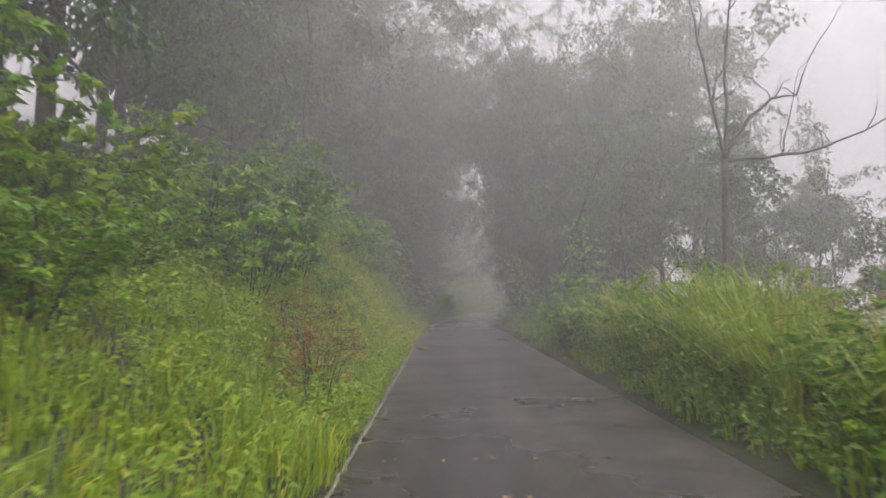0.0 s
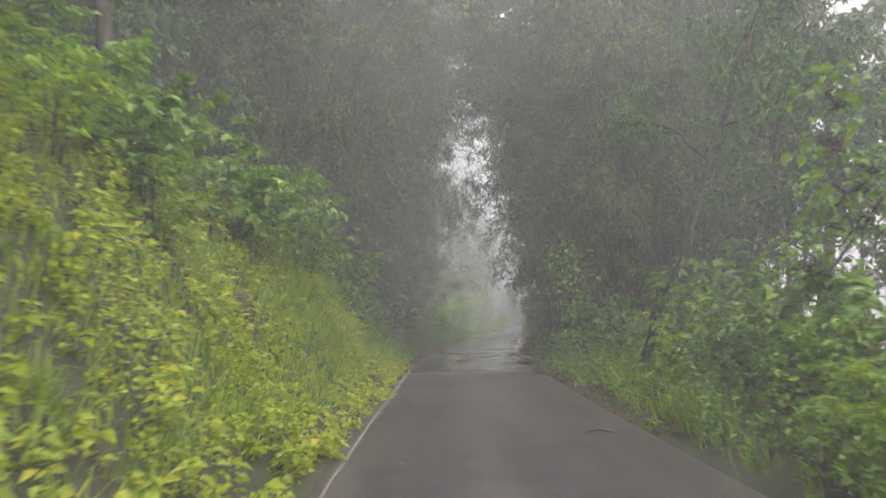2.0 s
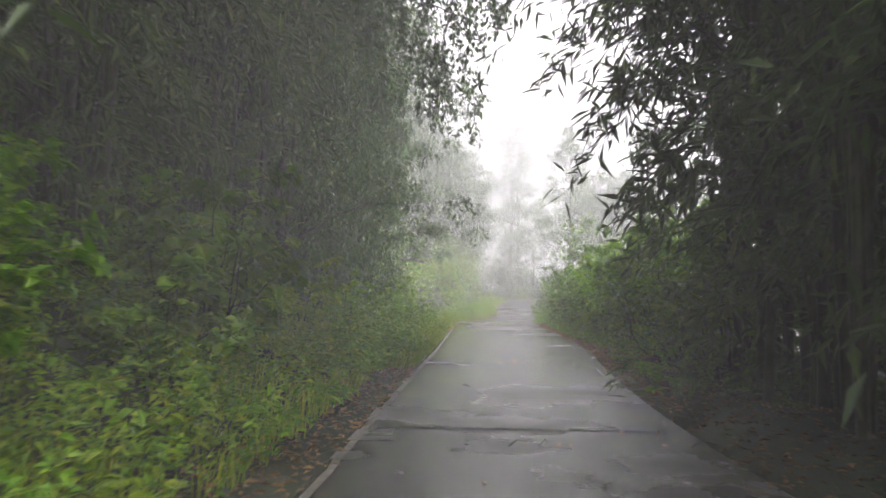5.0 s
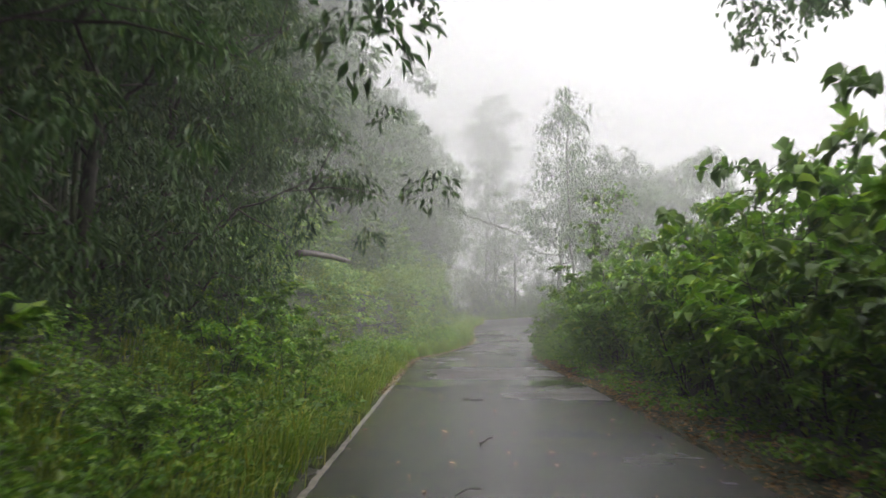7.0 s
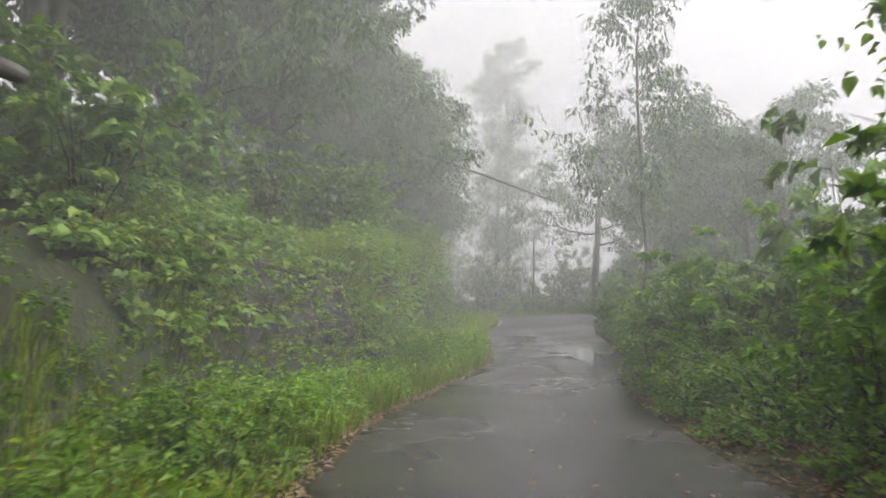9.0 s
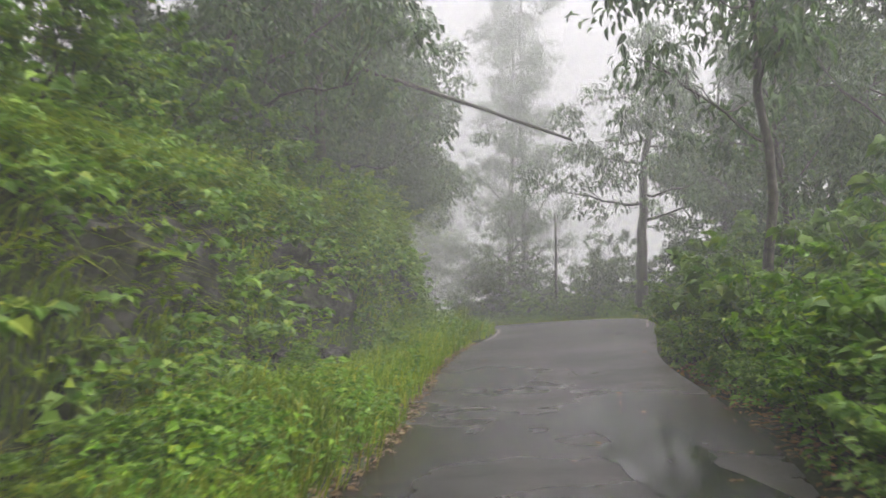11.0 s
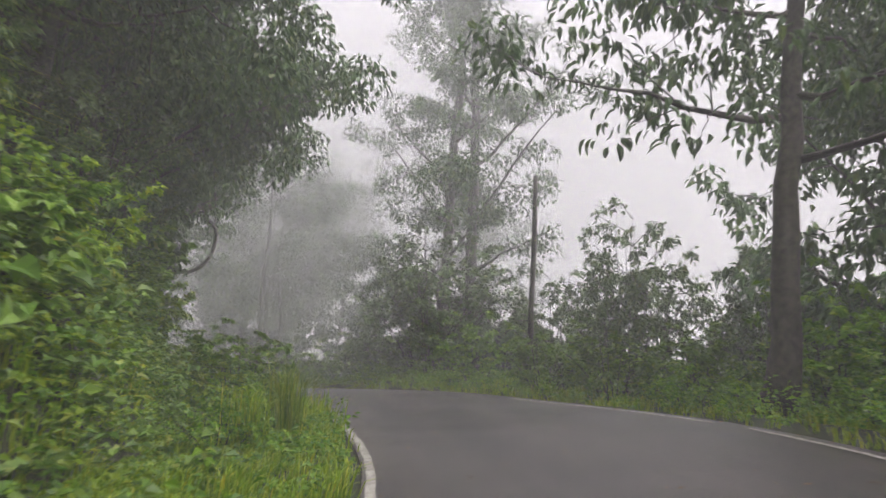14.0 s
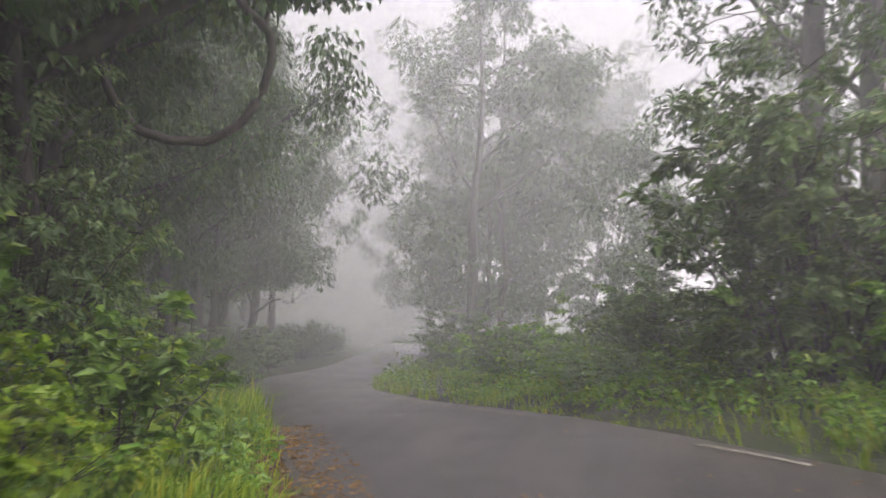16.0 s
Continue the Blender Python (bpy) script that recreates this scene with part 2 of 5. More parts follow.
# ---- the road's plan: left and right edge, pair by pair ----
EDGES = np.array([
    (-0.8, -40, 2.6, -40), (-0.8, 0, 2.6, 0), (-0.78, 15, 2.6, 15), (-0.72, 30, 2.62, 30), (-0.6, 41, 2.8, 41), (-0.42, 46, 2.95, 46),
    (0.1, 52.5, 3.3, 52.5), (0.7, 59, 4.0, 58.5), (1.35, 66, 5.0, 65.5), (2.1, 75, 5.8, 74), (3.0, 84.5, 6.4, 83),
    (4.4, 91.5, 7.5, 90.5), (6.1, 97.5, 9.3, 97), (6.9, 105, 10.4, 104), (7.6, 109.7, 11.7, 109), (8.75, 115.5, 13.5, 115.5),
    (9.35, 120.5, 14.55, 120), (9.25, 125, 14.5, 125), (8.6, 129.5, 13.1, 130.5), (7.5, 133.9, 11.6, 135.8),
    (5.5, 138.8, 8.9, 140.5), (2.6, 145.2, 5.5, 145), (0.6, 150, 3.4, 150), (-0.3, 158, 2.5, 158), (-3.2, 173, -0.2, 174), (-8, 200, -5, 201)], float)


def smooth_rows(p, step):
    """Catmull-Rom through the rows, about one row every step metres."""
    out = []
    q = np.vstack([2 * p[0] - p[1], p, 2 * p[-1] - p[-2]])
    for i in range(1, len(q) - 2):
        k = max(2, int(np.hypot(*(q[i + 1] - q[i])[:2]) / step))
        t = np.arange(k)[:, None] / k
        a, b, c, d = q[i - 1:i + 3]
        out.append(0.5 * (2 * b + (c - a) * t + (2 * a - 5 * b + 4 * c - d) * t * t + (3 * b - a - 3 * c + d) * t ** 3))
    return np.vstack([*out, p[-1:]])


ROAD = smooth_rows(EDGES, 0.75)
RC = (ROAD[:, :2] + ROAD[:, 2:]) / 2
RDIR = np.gradient(RC, axis=0)
RDIR /= np.linalg.norm(RDIR, axis=1)[:, None]
RHALF = np.linalg.norm(ROAD[:, 2:] - ROAD[:, :2], axis=1) / 2


def road_z(x, y):
    """The lane's height: level, then uphill to the bend, which is banked."""
    x, y = np.asarray(x, float), np.asarray(y, float)
    s = np.clip((y - 84) / 14, 0, 1)
    d = np.minimum(y, 152) - 91
    up = 0.5 * (d + np.sqrt(d * d + 16))
    return -0.05 * np.clip(y - 152, 0, 60) + 0.0526 * up + 0.0752 * (np.clip(x, 3, 16) - 9) * s * s * (3 - 2 * s) - 0.01725 * up * up / 20


def lateral(x, y):
    """Metres outside the lane (negative: left of it, positive: right, 0 on it) and the nearest station along it."""
    x, y = np.ravel(np.asarray(x, float)), np.ravel(np.asarray(y, float))
    out, at = np.zeros(len(x)), np.zeros(len(x), int)
    for i in range(0, len(x), 20000):
        found = []
        for line in (ROAD[:, :2], ROAD[:, 2:]):
            way = np.gradient(line, axis=0)
            way /= np.linalg.norm(way, axis=1)[:, None]
            dx, dy = x[i:i + 20000, None] - line[:, 0], y[i:i + 20000, None] - line[:, 1]
            far = dx * dx + dy * dy
            k = np.argmin(far, 1)
            j = np.arange(len(k))
            side = dx[j, k] * way[k, 1] - dy[j, k] * way[k, 0]
            far = np.sqrt(far[j, k])
            found.append((k, np.where(far > np.abs(side) + 3, np.sign(side) * far, side), far))
        (kl, sl, fl), (kr, sr, fr) = found
        left, right = (sl < 0) & (fl <= fr), (sr > 0) & (fr < fl)
        out[i:i + 20000] = np.where(left, sl, np.where(right, sr, 0.0))
        at[i:i + 20000] = np.where(fl <= fr, kl, kr)
    return out, at


BANK_Y = [-40, 8, 18, 26, 42, 48, 58, 80, 88, 100, 112, 120, 128, 140, 160]
BANK_TOE = [0.5, 0.5, 0.3, 0.2, 0.3, 0.6, 1.2, 1.8, 2.4, 2.6, 2.2, 2.2, 2.4, 1.6, 2.0]
BANK_H = [1.3, 1.3, 2.2, 3.4, 3.2, 1.6, 1.2, 1.5, 2.4, 2.8, 3.0, 2.4, 2.0, 1.2, 0.6]
BANK_W = [3.5, 3.5, 3.2, 3.0, 3.2, 3.5, 3.0, 2.4, 1.1, 1.0, 1.1, 1.4, 1.5, 3.0, 4.0]


def terrain_z(x, y):
    x, y = np.ravel(np.asarray(x, float)), np.ravel(np.asarray(y, float))
    d, k = lateral(x, y)
    ry = RC[k, 1]
    edge = np.where((d < 0)[:, None], ROAD[k, :2], ROAD[k, 2:])
    z = road_z(edge[:, 0], edge[:, 1]) - 0.02
    left, right = np.maximum(-d, 0), np.maximum(d, 0)
    toe, h, w = (np.interp(ry, BANK_Y, v) for v in (BANK_TOE, BANK_H, BANK_W))
    t = np.clip((left - toe) / w, 0, 1)
    z += h * t * t * (3 - 2 * t) + np.clip(left - toe - w, 0, 60) * 0.4
    z += 0.12 * np.clip(right - 0.2, 0, 1) - 0.3 * np.clip(right - 4.5, 0, 60)
    lumps = np.sin(x * 1.7 + np.sin(y * 0.9) * 2) * np.cos(y * 1.3 + np.sin(x * 1.1)) * 0.12 + np.sin(x * 0.5 + y * 0.37) * 0.15
    z += lumps * np.clip(np.abs(d) / 2, 0, 1)
    return np.where(d == 0, road_z(x, y) - 0.08, z)


def part(name, data, mat, parent=None, label=""):
    """One mesh object from a mesh or bmesh, under a thing or a part."""
    if isinstance(data, bmesh.types.BMesh):
        me = bpy.data.meshes.new(name)
        data.to_mesh(me)
        data.free()
        data = me
    if mat and not data.materials:
        data.materials.append(mat)
    ob = new(name, data)
    if parent:
        ob.parent = parent
    if label:
        ob["label"] = label
    return ob


def mesh_of(name, verts, faces, smooth=False):
    """A mesh from arrays; faces: rows of three or four."""
    me = bpy.data.meshes.new(name)
    verts, faces = np.asarray(verts, np.float32), np.asarray(faces, np.int32)
    me.vertices.add(len(verts))
    me.vertices.foreach_set("co", verts.ravel())
    k = faces.shape[1]
    me.loops.add(faces.size)
    me.loops.foreach_set("vertex_index", faces.ravel())
    me.polygons.add(len(faces))
    me.polygons.foreach_set("loop_start", np.arange(0, faces.size, k, dtype=np.int32))
    me.polygons.foreach_set("use_smooth", np.full(len(faces), smooth))
    me.update(calc_edges=True)
    return me


# ---- ground and road ----
def spread(lo, hi, step, far):
    mid = np.arange(lo, hi + step / 2, step)
    out = step * 1.35 ** np.arange(1, 30)
    out = np.cumsum(out)
    out = out[out < far]
    return np.concatenate([(lo - out)[::-1], mid, hi + out])


def build_ground():
    xs, ys = spread(-10, 22, 0.4, 2500), spread(-8, 160, 0.5, 2500)
    gx, gy = np.meshgrid(xs, ys)
    z = terrain_z(gx, gy)
    v = np.stack([gx.ravel(), gy.ravel(), z], 1)
    i = np.arange(len(ys) - 1)[:, None] * len(xs) + np.arange(len(xs) - 1)
    f = np.stack([i, i + 1, i + 1 + len(xs), i + len(xs)], -1).reshape(-1, 4)
    tagged(part("ground", mesh_of("ground", v, f, True), M_GROUND), "damp brown forest soil rising in a bank beside the lane", "ground", kind="structure")


def ribbon(name, a, b, lift, mat, across=8, skirt=0.12):
    """A strip between two edge lines, laid on the lane."""
    t = np.linspace(0, 1, across + 1)[None, :, None]
    p = a[:, None] * (1 - t) + b[:, None] * t
    z = road_z(p[..., 0], p[..., 1]) + lift
    v = np.concatenate([p, z[..., None]], -1)
    low = v.copy()
    v = np.concatenate([low[:, :1] - (0, 0, skirt), v, low[:, -1:] - (0, 0, skirt)], 1)
    n, m = v.shape[:2]
    i = np.arange(n - 1)[:, None] * m + np.arange(m - 1)
    f = np.stack([i, i + 1, i + 1 + m, i + m], -1).reshape(-1, 4)
    me = mesh_of(name, v.reshape(-1, 3), f, False)
    where = np.concatenate([[0.0], t.ravel(), [1.0]])
    me.attributes.new("across", "FLOAT", "POINT").data.foreach_set("value", np.tile(where, n).astype(np.float32))
    return part(name, me, mat)


build_ground()
rng = np.random.default_rng(5)
wob = np.cumsum(rng.normal(0, 0.03, (len(ROAD), 2)), 0)
wob -= np.linspace(0, 1, len(ROAD))[:, None] * wob[-1]
wob = np.clip(wob, -0.12, 0.12)
right_n = np.stack([RDIR[:, 1], -RDIR[:, 0]], 1)
tagged(ribbon("road", ROAD[:, :2] + right_n * (wob[:, :1] - 0.12) * np.where(RC[:, 1:] > 102, 0.2, 1.0), ROAD[:, 2:] + right_n * np.maximum(wob[:, 1:], 0), 0.0, M_ASPHALT), "narrow lane of worn wet grey asphalt", "road", kind="structure")


# ---- plants: shared builders ----
def unit(v):
    return v / np.maximum(np.linalg.norm(v, axis=-1, keepdims=True), 1e-9)


def leaf_mesh(name, base, along, up, length, width, broad=False, cup=0.25):
    """Many single leaves: folded along the midrib, and bent at the tip when broad."""
    n = len(base)
    along = unit(along)
    side = unit(np.cross(along, up))
    up = np.cross(side, along)
    L, W = np.reshape(length, (-1, 1)) * np.ones((n, 1)), np.reshape(width, (-1, 1)) * np.ones((n, 1))
    if broad:
        rows = [base, base + along * L * 0.3 - side * W * 0.48 + up * W * cup, base + along * L * 0.3 + side * W * 0.48 + up * W * cup,
                base + along * L * 0.7 - side * W * 0.36 + up * (W * cup - L * 0.08), base + along * L * 0.7 + side * W * 0.36 + up * (W * cup - L * 0.08), base + along * L - up * L * 0.22,
                base + along * L * 0.5]
        v = np.stack(rows, 1).reshape(-1, 3)
        f = np.array([(0, 6, 1), (0, 2, 6), (1, 6, 3), (2, 4, 6), (3, 6, 5), (6, 4, 5)])
        k = 7
    else:
        rows = [base, base + along * L * 0.4 - side * W * 0.5 + up * W * cup, base + along * L - up * L * 0.12, base + along * L * 0.4 + side * W * 0.5 + up * W * cup]
        v = np.stack(rows, 1).reshape(-1, 3)
        f = np.array([(0, 2, 1), (0, 3, 2)])
        k = 4
    f = (np.arange(n)[:, None, None] * k + f).reshape(-1, 3)
    return mesh_of(name, v, f)


def tubes_mesh(name, lines, sides=6):
    """Tapered round limbs; each line is a pair of points and radii."""
    vs, fs, at = [], [], 0
    ring = np.arange(sides) * 2 * np.pi / sides
    for pts, rad in lines:
        pts, rad = np.asarray(pts, float), np.asarray(rad, float)
        d = unit(np.gradient(pts, axis=0))
        ref = np.where(np.abs(d[:, 2:3]) > 0.9, np.array([[1.0, 0, 0]]), np.array([[0, 0, 1.0]]))
        a = unit(np.cross(d, ref))
        b = np.cross(d, a)
        v = pts[:, None] + rad[:, None, None] * (np.cos(ring)[None, :, None] * a[:, None] + np.sin(ring)[None, :, None] * b[:, None])
        k = len(pts)
        vs.append(np.concatenate([v.reshape(-1, 3), pts[-1:], pts[:1]]))
        i = np.arange(k - 1)[:, None] * sides + np.arange(sides)
        j = np.arange(k - 1)[:, None] * sides + (np.arange(sides) + 1) % sides
        quads = np.stack([i, j, j + sides, i + sides], -1).reshape(-1, 4)
        fs.append(np.concatenate([quads[:, [0, 1, 2]], quads[:, [0, 2, 3]]]) + at)
        e = (k - 1) * sides + np.arange(sides)
        s = np.arange(sides)
        fs.append(np.stack([e, (k - 1) * sides + (s + 1) % sides, np.full(sides, k * sides)], -1) + at)
        fs.append(np.stack([(s + 1) % sides, s, np.full(sides, k * sides + 1)], -1) + at)
        at += k * sides + 2
    return mesh_of(name, np.concatenate(vs), np.concatenate(fs), True)


def curve_line(a, b, sag, wobble, k, r0, r1, g):
    """A crooked limb from a to b that sags (negative) or arches, with radii."""
    a, b = np.asarray(a, float), np.asarray(b, float)
    t = np.linspace(0, 1, k)[:, None]
    p = a + (b - a) * t
    p[:, 2] += sag * 4 * (t * (1 - t))[:, 0]
    w = np.cumsum(g.normal(0, wobble, (k, 3)), 0)
    w -= t * w[-1]
    return p + w * (t > 0), r0 + (r1 - r0) * t[:, 0]


def empty(name, label, category, group=""):
    return tagged(new(name), label, category, group)


def make_bush(label, mat, seed, leaves=2600, size=0.1, aspect=0.62, height=1.6, broad=False, stems=11, group="roadside bushes", name="bush"):
    """A bush about 2 m wide: arching stems with side twigs, leaves set along each twig in two ranks."""
    g = np.random.default_rng(seed)
    ob = empty(name, label, name.replace("_", " "), group)
    lines, base, along, up = [], [], [], []
    twigs = stems * 5
    per = max(5, leaves // twigs)
    for i in range(stems):
        a = i * 2.4 + g.uniform(-0.4, 0.4)
        r = 0.95 * math.sqrt((i + 0.5) / stems)
        h = height * (1 - 0.5 * r * r) * g.uniform(0.7, 1.15)
        p, rad = curve_line((0.2 * r * math.cos(a), 0.2 * r * math.sin(a), -0.15), (r * math.cos(a), r * math.sin(a), h), 0.12, 0.03, 7, 0.016, 0.004, g)
        lines.append((p, rad))
        for j in range(5):
            q = p[min(6, 2 + j)]
            b = a + g.normal(0, 1.1)
            way = np.array([math.cos(b), math.sin(b), g.uniform(-0.1, 0.75)]) * g.uniform(0.26, 0.52)
            e = q + way
            e[2] = max(e[2], 0.05)
            lines.append((np.stack([q, e]), np.array([0.006, 0.002])))
            t = np.sqrt(g.uniform(0.05, 1.0, per))[:, None]
            at = q + (e - q) * t - np.array([0, 0, 0.1]) * t ** 2
            side = unit(np.cross(way, (0, 0, 1.0)))
            rank = np.where(g.uniform(0, 1, per) < 0.5, -1.0, 1.0)[:, None]
            out = unit(way)[None] * 0.55 + side * rank * 0.85 + g.normal(0, 0.32, (per, 3)) - (0, 0, 0.3)
            base.append(at + g.normal(0, 0.02, (per, 3)))
            along.append(out)
            up.append(np.array([math.cos(a) * 0.5, math.sin(a) * 0.5, 0.85]) + g.normal(0, 0.28, (per, 3)))
    base, along, up = np.concatenate(base), np.concatenate(along), np.concatenate(up)
    base[:, 2] = np.maximum(base[:, 2], 0.02)
    L = size * g.uniform(0.5, 1.3, len(base))
    part("stems", tubes_mesh("stems", lines, 3), M_BARK, ob)["kind"] = "stuff"
    part("foliage", leaf_mesh("foliage", base, along, up, L, L * aspect, broad), mat, ob)
    return ob


def clumped_leaves(g, centres, radii, n, size, aspect, droop, broad, name="crown"):
    """Leaves laid like shingles over the outside of many small clumps."""
    at = g.choice(len(centres), n, p=radii ** 2 / np.sum(radii ** 2))
    way = unit(g.normal(0, 1, (n, 3)) + (0, 0, 0.35))
    base = centres[at] + way * (radii[at] * g.uniform(0.45, 1.05, n))[:, None] * (1, 1, 0.72)
    d = way * (0.9, 0.9, 0.3) + g.normal(0, 0.38, (n, 3)) - (0, 0, droop)
    up = way * 0.7 + (0, 0, 0.65) + g.normal(0, 0.28, (n, 3))
    L = size * g.uniform(0.6, 1.25, n)
    return leaf_mesh(name, base, d, up, L, L * aspect, broad)


def make_tree(label, seed, height=11.0, radius=0.2, first=0.35, spread_=3.2, leaves=9000, size=0.14, mat=None, limbs=9, lean=(0, 0), aspect=0.5, flat=0.5, broad=False, droop=0.5, group="", puff=0.42):
    """A tree: tapered crooked trunk, limbs that fork upwards twice, leaves in separate clumps round the twigs."""
    g = np.random.default_rng(seed)
    ob = empty("tree", label, "tree", group)
    trunk, tr = curve_line((0, 0, -0.3), (lean[0], lean[1], height), 0, 0.07, 16, radius, radius * 0.2, g)
    tr[0] *= 1.5
    tr[1] *= 1.15
    lines, centres, radii = [], [], []
    for i in range(limbs):
        t = first + (0.96 - first) * (i + g.uniform(0, 0.9)) / limbs
        k = t * 15
        q = trunk[int(k)] + (trunk[min(int(k) + 1, 15)] - trunk[int(k)]) * (k % 1)
        a = i * 2.4 + g.uniform(-0.7, 0.7)
        reach = spread_ * (1.05 - 0.6 * abs(t - 0.5) / 0.5 * (t > 0.5)) * g.uniform(0.45, 1.15)
        e = q + np.array([math.cos(a) * reach, math.sin(a) * reach, reach * g.uniform(0.0, flat + 0.45)])
        p, rad = curve_line(q, e, 0.1 * reach * g.uniform(-0.6, 1.0), 0.07, 8, radius * 0.38 * (1.1 - t * 0.6), 0.012, g)
        lines.append((p, rad))
        for _ in range(7):
            s = p[g.integers(2, 8)]
            e2 = s + unit(g.normal(0, 0.9, 3) + (math.cos(a) * 0.7, math.sin(a) * 0.7, 0.25)) * reach * g.uniform(0.2, 0.55)
            p2, r2 = curve_line(s, e2, 0.05, 0.05, 5, 0.02, 0.005, g)
            lines.append((p2, r2))
            for q2 in (p2[-1], p2[-1] * 0.5 + p2[2] * 0.5, p2[-1] + g.normal(0, puff, 3) * (1, 1, 0.7)):
                if g.uniform() < 0.8:
                    centres.append(q2 + g.normal(0, 0.15, 3))
                    radii.append(puff * g.uniform(0.55, 1.45))
    part("trunk", tubes_mesh("trunk", [(trunk, tr)], 10), M_BARK, ob)
    part("limbs", tubes_mesh("limbs", lines, 3), M_BARK, ob)["kind"] = "stuff"
    if leaves:
        part("crown", clumped_leaves(g, np.array(centres), np.array(radii), leaves, size, aspect, droop, broad), mat or M_TREE_LEAF, ob)
    return ob


def make_bamboo(label, seed, culms=26, height=11.0, foot=1.3, flare=2.6, leaves=15000, low=0.12, far=1.35, sag=0.35, bow=0.0):
    """A bamboo clump: arching culms from one foot, bowed to one side by bow; drooping side sprays hung with narrow leaves."""
    g = np.random.default_rng(seed)
    ob = empty("bamboo_clump", label, "bamboo", "bamboo clumps")
    where = []
    t = np.linspace(0, 1, 14)
    for i in range(culms):
        a, r = g.uniform(0, 6.28), foot * math.sqrt(g.uniform(0, 1))
        b = a + g.normal(0, 0.4)
        h = height * g.uniform(0.6, 1.1)
        f = flare * g.uniform(0.3, 1.25)
        x = r * math.cos(a) + (f * math.cos(b) + bow) * t ** 2.2
        y = r * math.sin(a) + f * math.sin(b) * t ** 2.2
        z = h * (t - 0.2 * t ** 4) - 0.2
        p = np.stack([x, y, z], 1) + g.normal(0, 0.02, (14, 3))
        part("culm", tubes_mesh("culm", [(p, np.interp(t, [0, 1], [0.046, 0.008]))], 6), M_CULM, ob)
        where.append(p)
    where = np.array(where)
    sprays = leaves // 44
    c = g.integers(0, culms, sprays)
    k = np.clip((low + (1 - low) * g.uniform(0, 1, sprays) ** 0.85) * 13, 0, 12.99)
    q = where[c, k.astype(int)] * (1 - k % 1)[:, None] + where[c, k.astype(int) + 1] * (k % 1)[:, None]
    a = np.arctan2(q[:, 1], q[:, 0]) + g.normal(0, 0.9, sprays)
    out = np.stack([np.cos(a), np.sin(a), 0 * a], 1)
    reach = g.uniform(0.35, far, sprays)[:, None]
    lift = g.uniform(-0.1, 0.75, sprays)[:, None]

    def along_spray(i, u):
        return q[i] + out[i] * reach[i] * u + np.array([0, 0, 1.0]) * (lift[i] * u - (sag + 0.2) * reach[i] * u ** 2.4)

    pick = g.choice(sprays, min(sprays, 200), replace=False)
    part("twigs", tubes_mesh("twigs", [(np.stack([along_spray(i, u) for u in (0.0, 0.35, 0.7, 1.0)]), np.array([0.009, 0.006, 0.004, 0.002])) for i in pick], 3), M_CULM, ob)["kind"] = "stuff"
    rep = np.repeat(np.arange(sprays), 44)
    n = len(rep)
    u = np.sqrt(g.uniform(0.08, 1.1, n))[:, None]
    base = along_spray(rep, u) + g.normal(0, 0.07, (n, 3))
    d = out[rep] * 0.5 + g.normal(0, 0.5, (n, 3)) - (0, 0, 0.42)
    L = g.uniform(0.14, 0.3, n)
    part("foliage", leaf_mesh("foliage", base, d, out[rep] * 0.6 + g.normal(0, 0.4, (n, 3)) + (0, 0, 0.8), L, L * 0.22, False, 0.1), M_BAMBOO_LEAF, ob)
    return ob


USED = set()


def plant(proto, x, y, scale=1.0, turn=None, sink=0.05, tall=1.0, z=None, label=""):
    """Stand a plant on the ground: the builder's own first, then copies of it."""
    gz = float(terrain_z([x], [y])[0]) - sink if z is None else z
    turn = (x * 77 + y * 31) % 360 if turn is None else turn
    m = Matrix.Translation((x, y, gz)) @ Matrix.Rotation(radians(turn), 4, "Z") @ Matrix.Diagonal((scale, scale, scale * tall, 1))
    if proto.name in USED:
        k = proto.scale
        ob = copy_thing(proto, m @ Matrix.Diagonal((1 / k[0], 1 / k[1], 1 / k[2], 1)))
    else:
        USED.add(proto.name)
        proto.matrix_basis = m
        ob = proto
    if label:
        ob["label"] = label
    return ob


# ---- lane markings and water ----
def edge_strip(name, edge, y0, y1, inset, width, side, seed, keep=0.8, label="", mat=None, lift=0.006, whole=False):
    """Worn dashes of a painted edge, each laid on the lane between two heights of the plan."""
    g = np.random.default_rng(seed)
    e = ROAD[:, :2] if edge < 0 else ROAD[:, 2:]
    inward = right_n * (-edge)
    y = y0
    while y < y1:
        n = y1 - y if whole else g.uniform(1.2, 5.0)
        sel = np.where((RC[:, 1] >= y) & (RC[:, 1] <= min(y + n, y1)))[0]
        if len(sel) > 1 and g.uniform() < keep:
            fine = np.linspace(sel[0], sel[-1], 4 * len(sel))
            idx = np.arange(len(RC))
            ex = np.stack([np.interp(fine, idx, e[:, i]) for i in (0, 1)], 1)
            nn = np.stack([np.interp(fine, idx, inward[:, i]) for i in (0, 1)], 1)
            wander = np.cumsum(g.normal(0, 0.05, len(fine)))
            wander = np.sin(wander * 1.3) * 0.22 + g.normal(0, 0.035, len(fine))
            w = width * (1 + wander)
            jag = g.normal(0, 0.006, len(fine))
            a = ex + nn * (inset + jag)[:, None]
            b = a + nn * w[:, None]
            tagged(ribbon(name, a, b, lift, mat or M_PAINT, 1, 0.004), label, "road marking", "edge lines", "structure")
        y += n + g.uniform(0.05, 0.3)


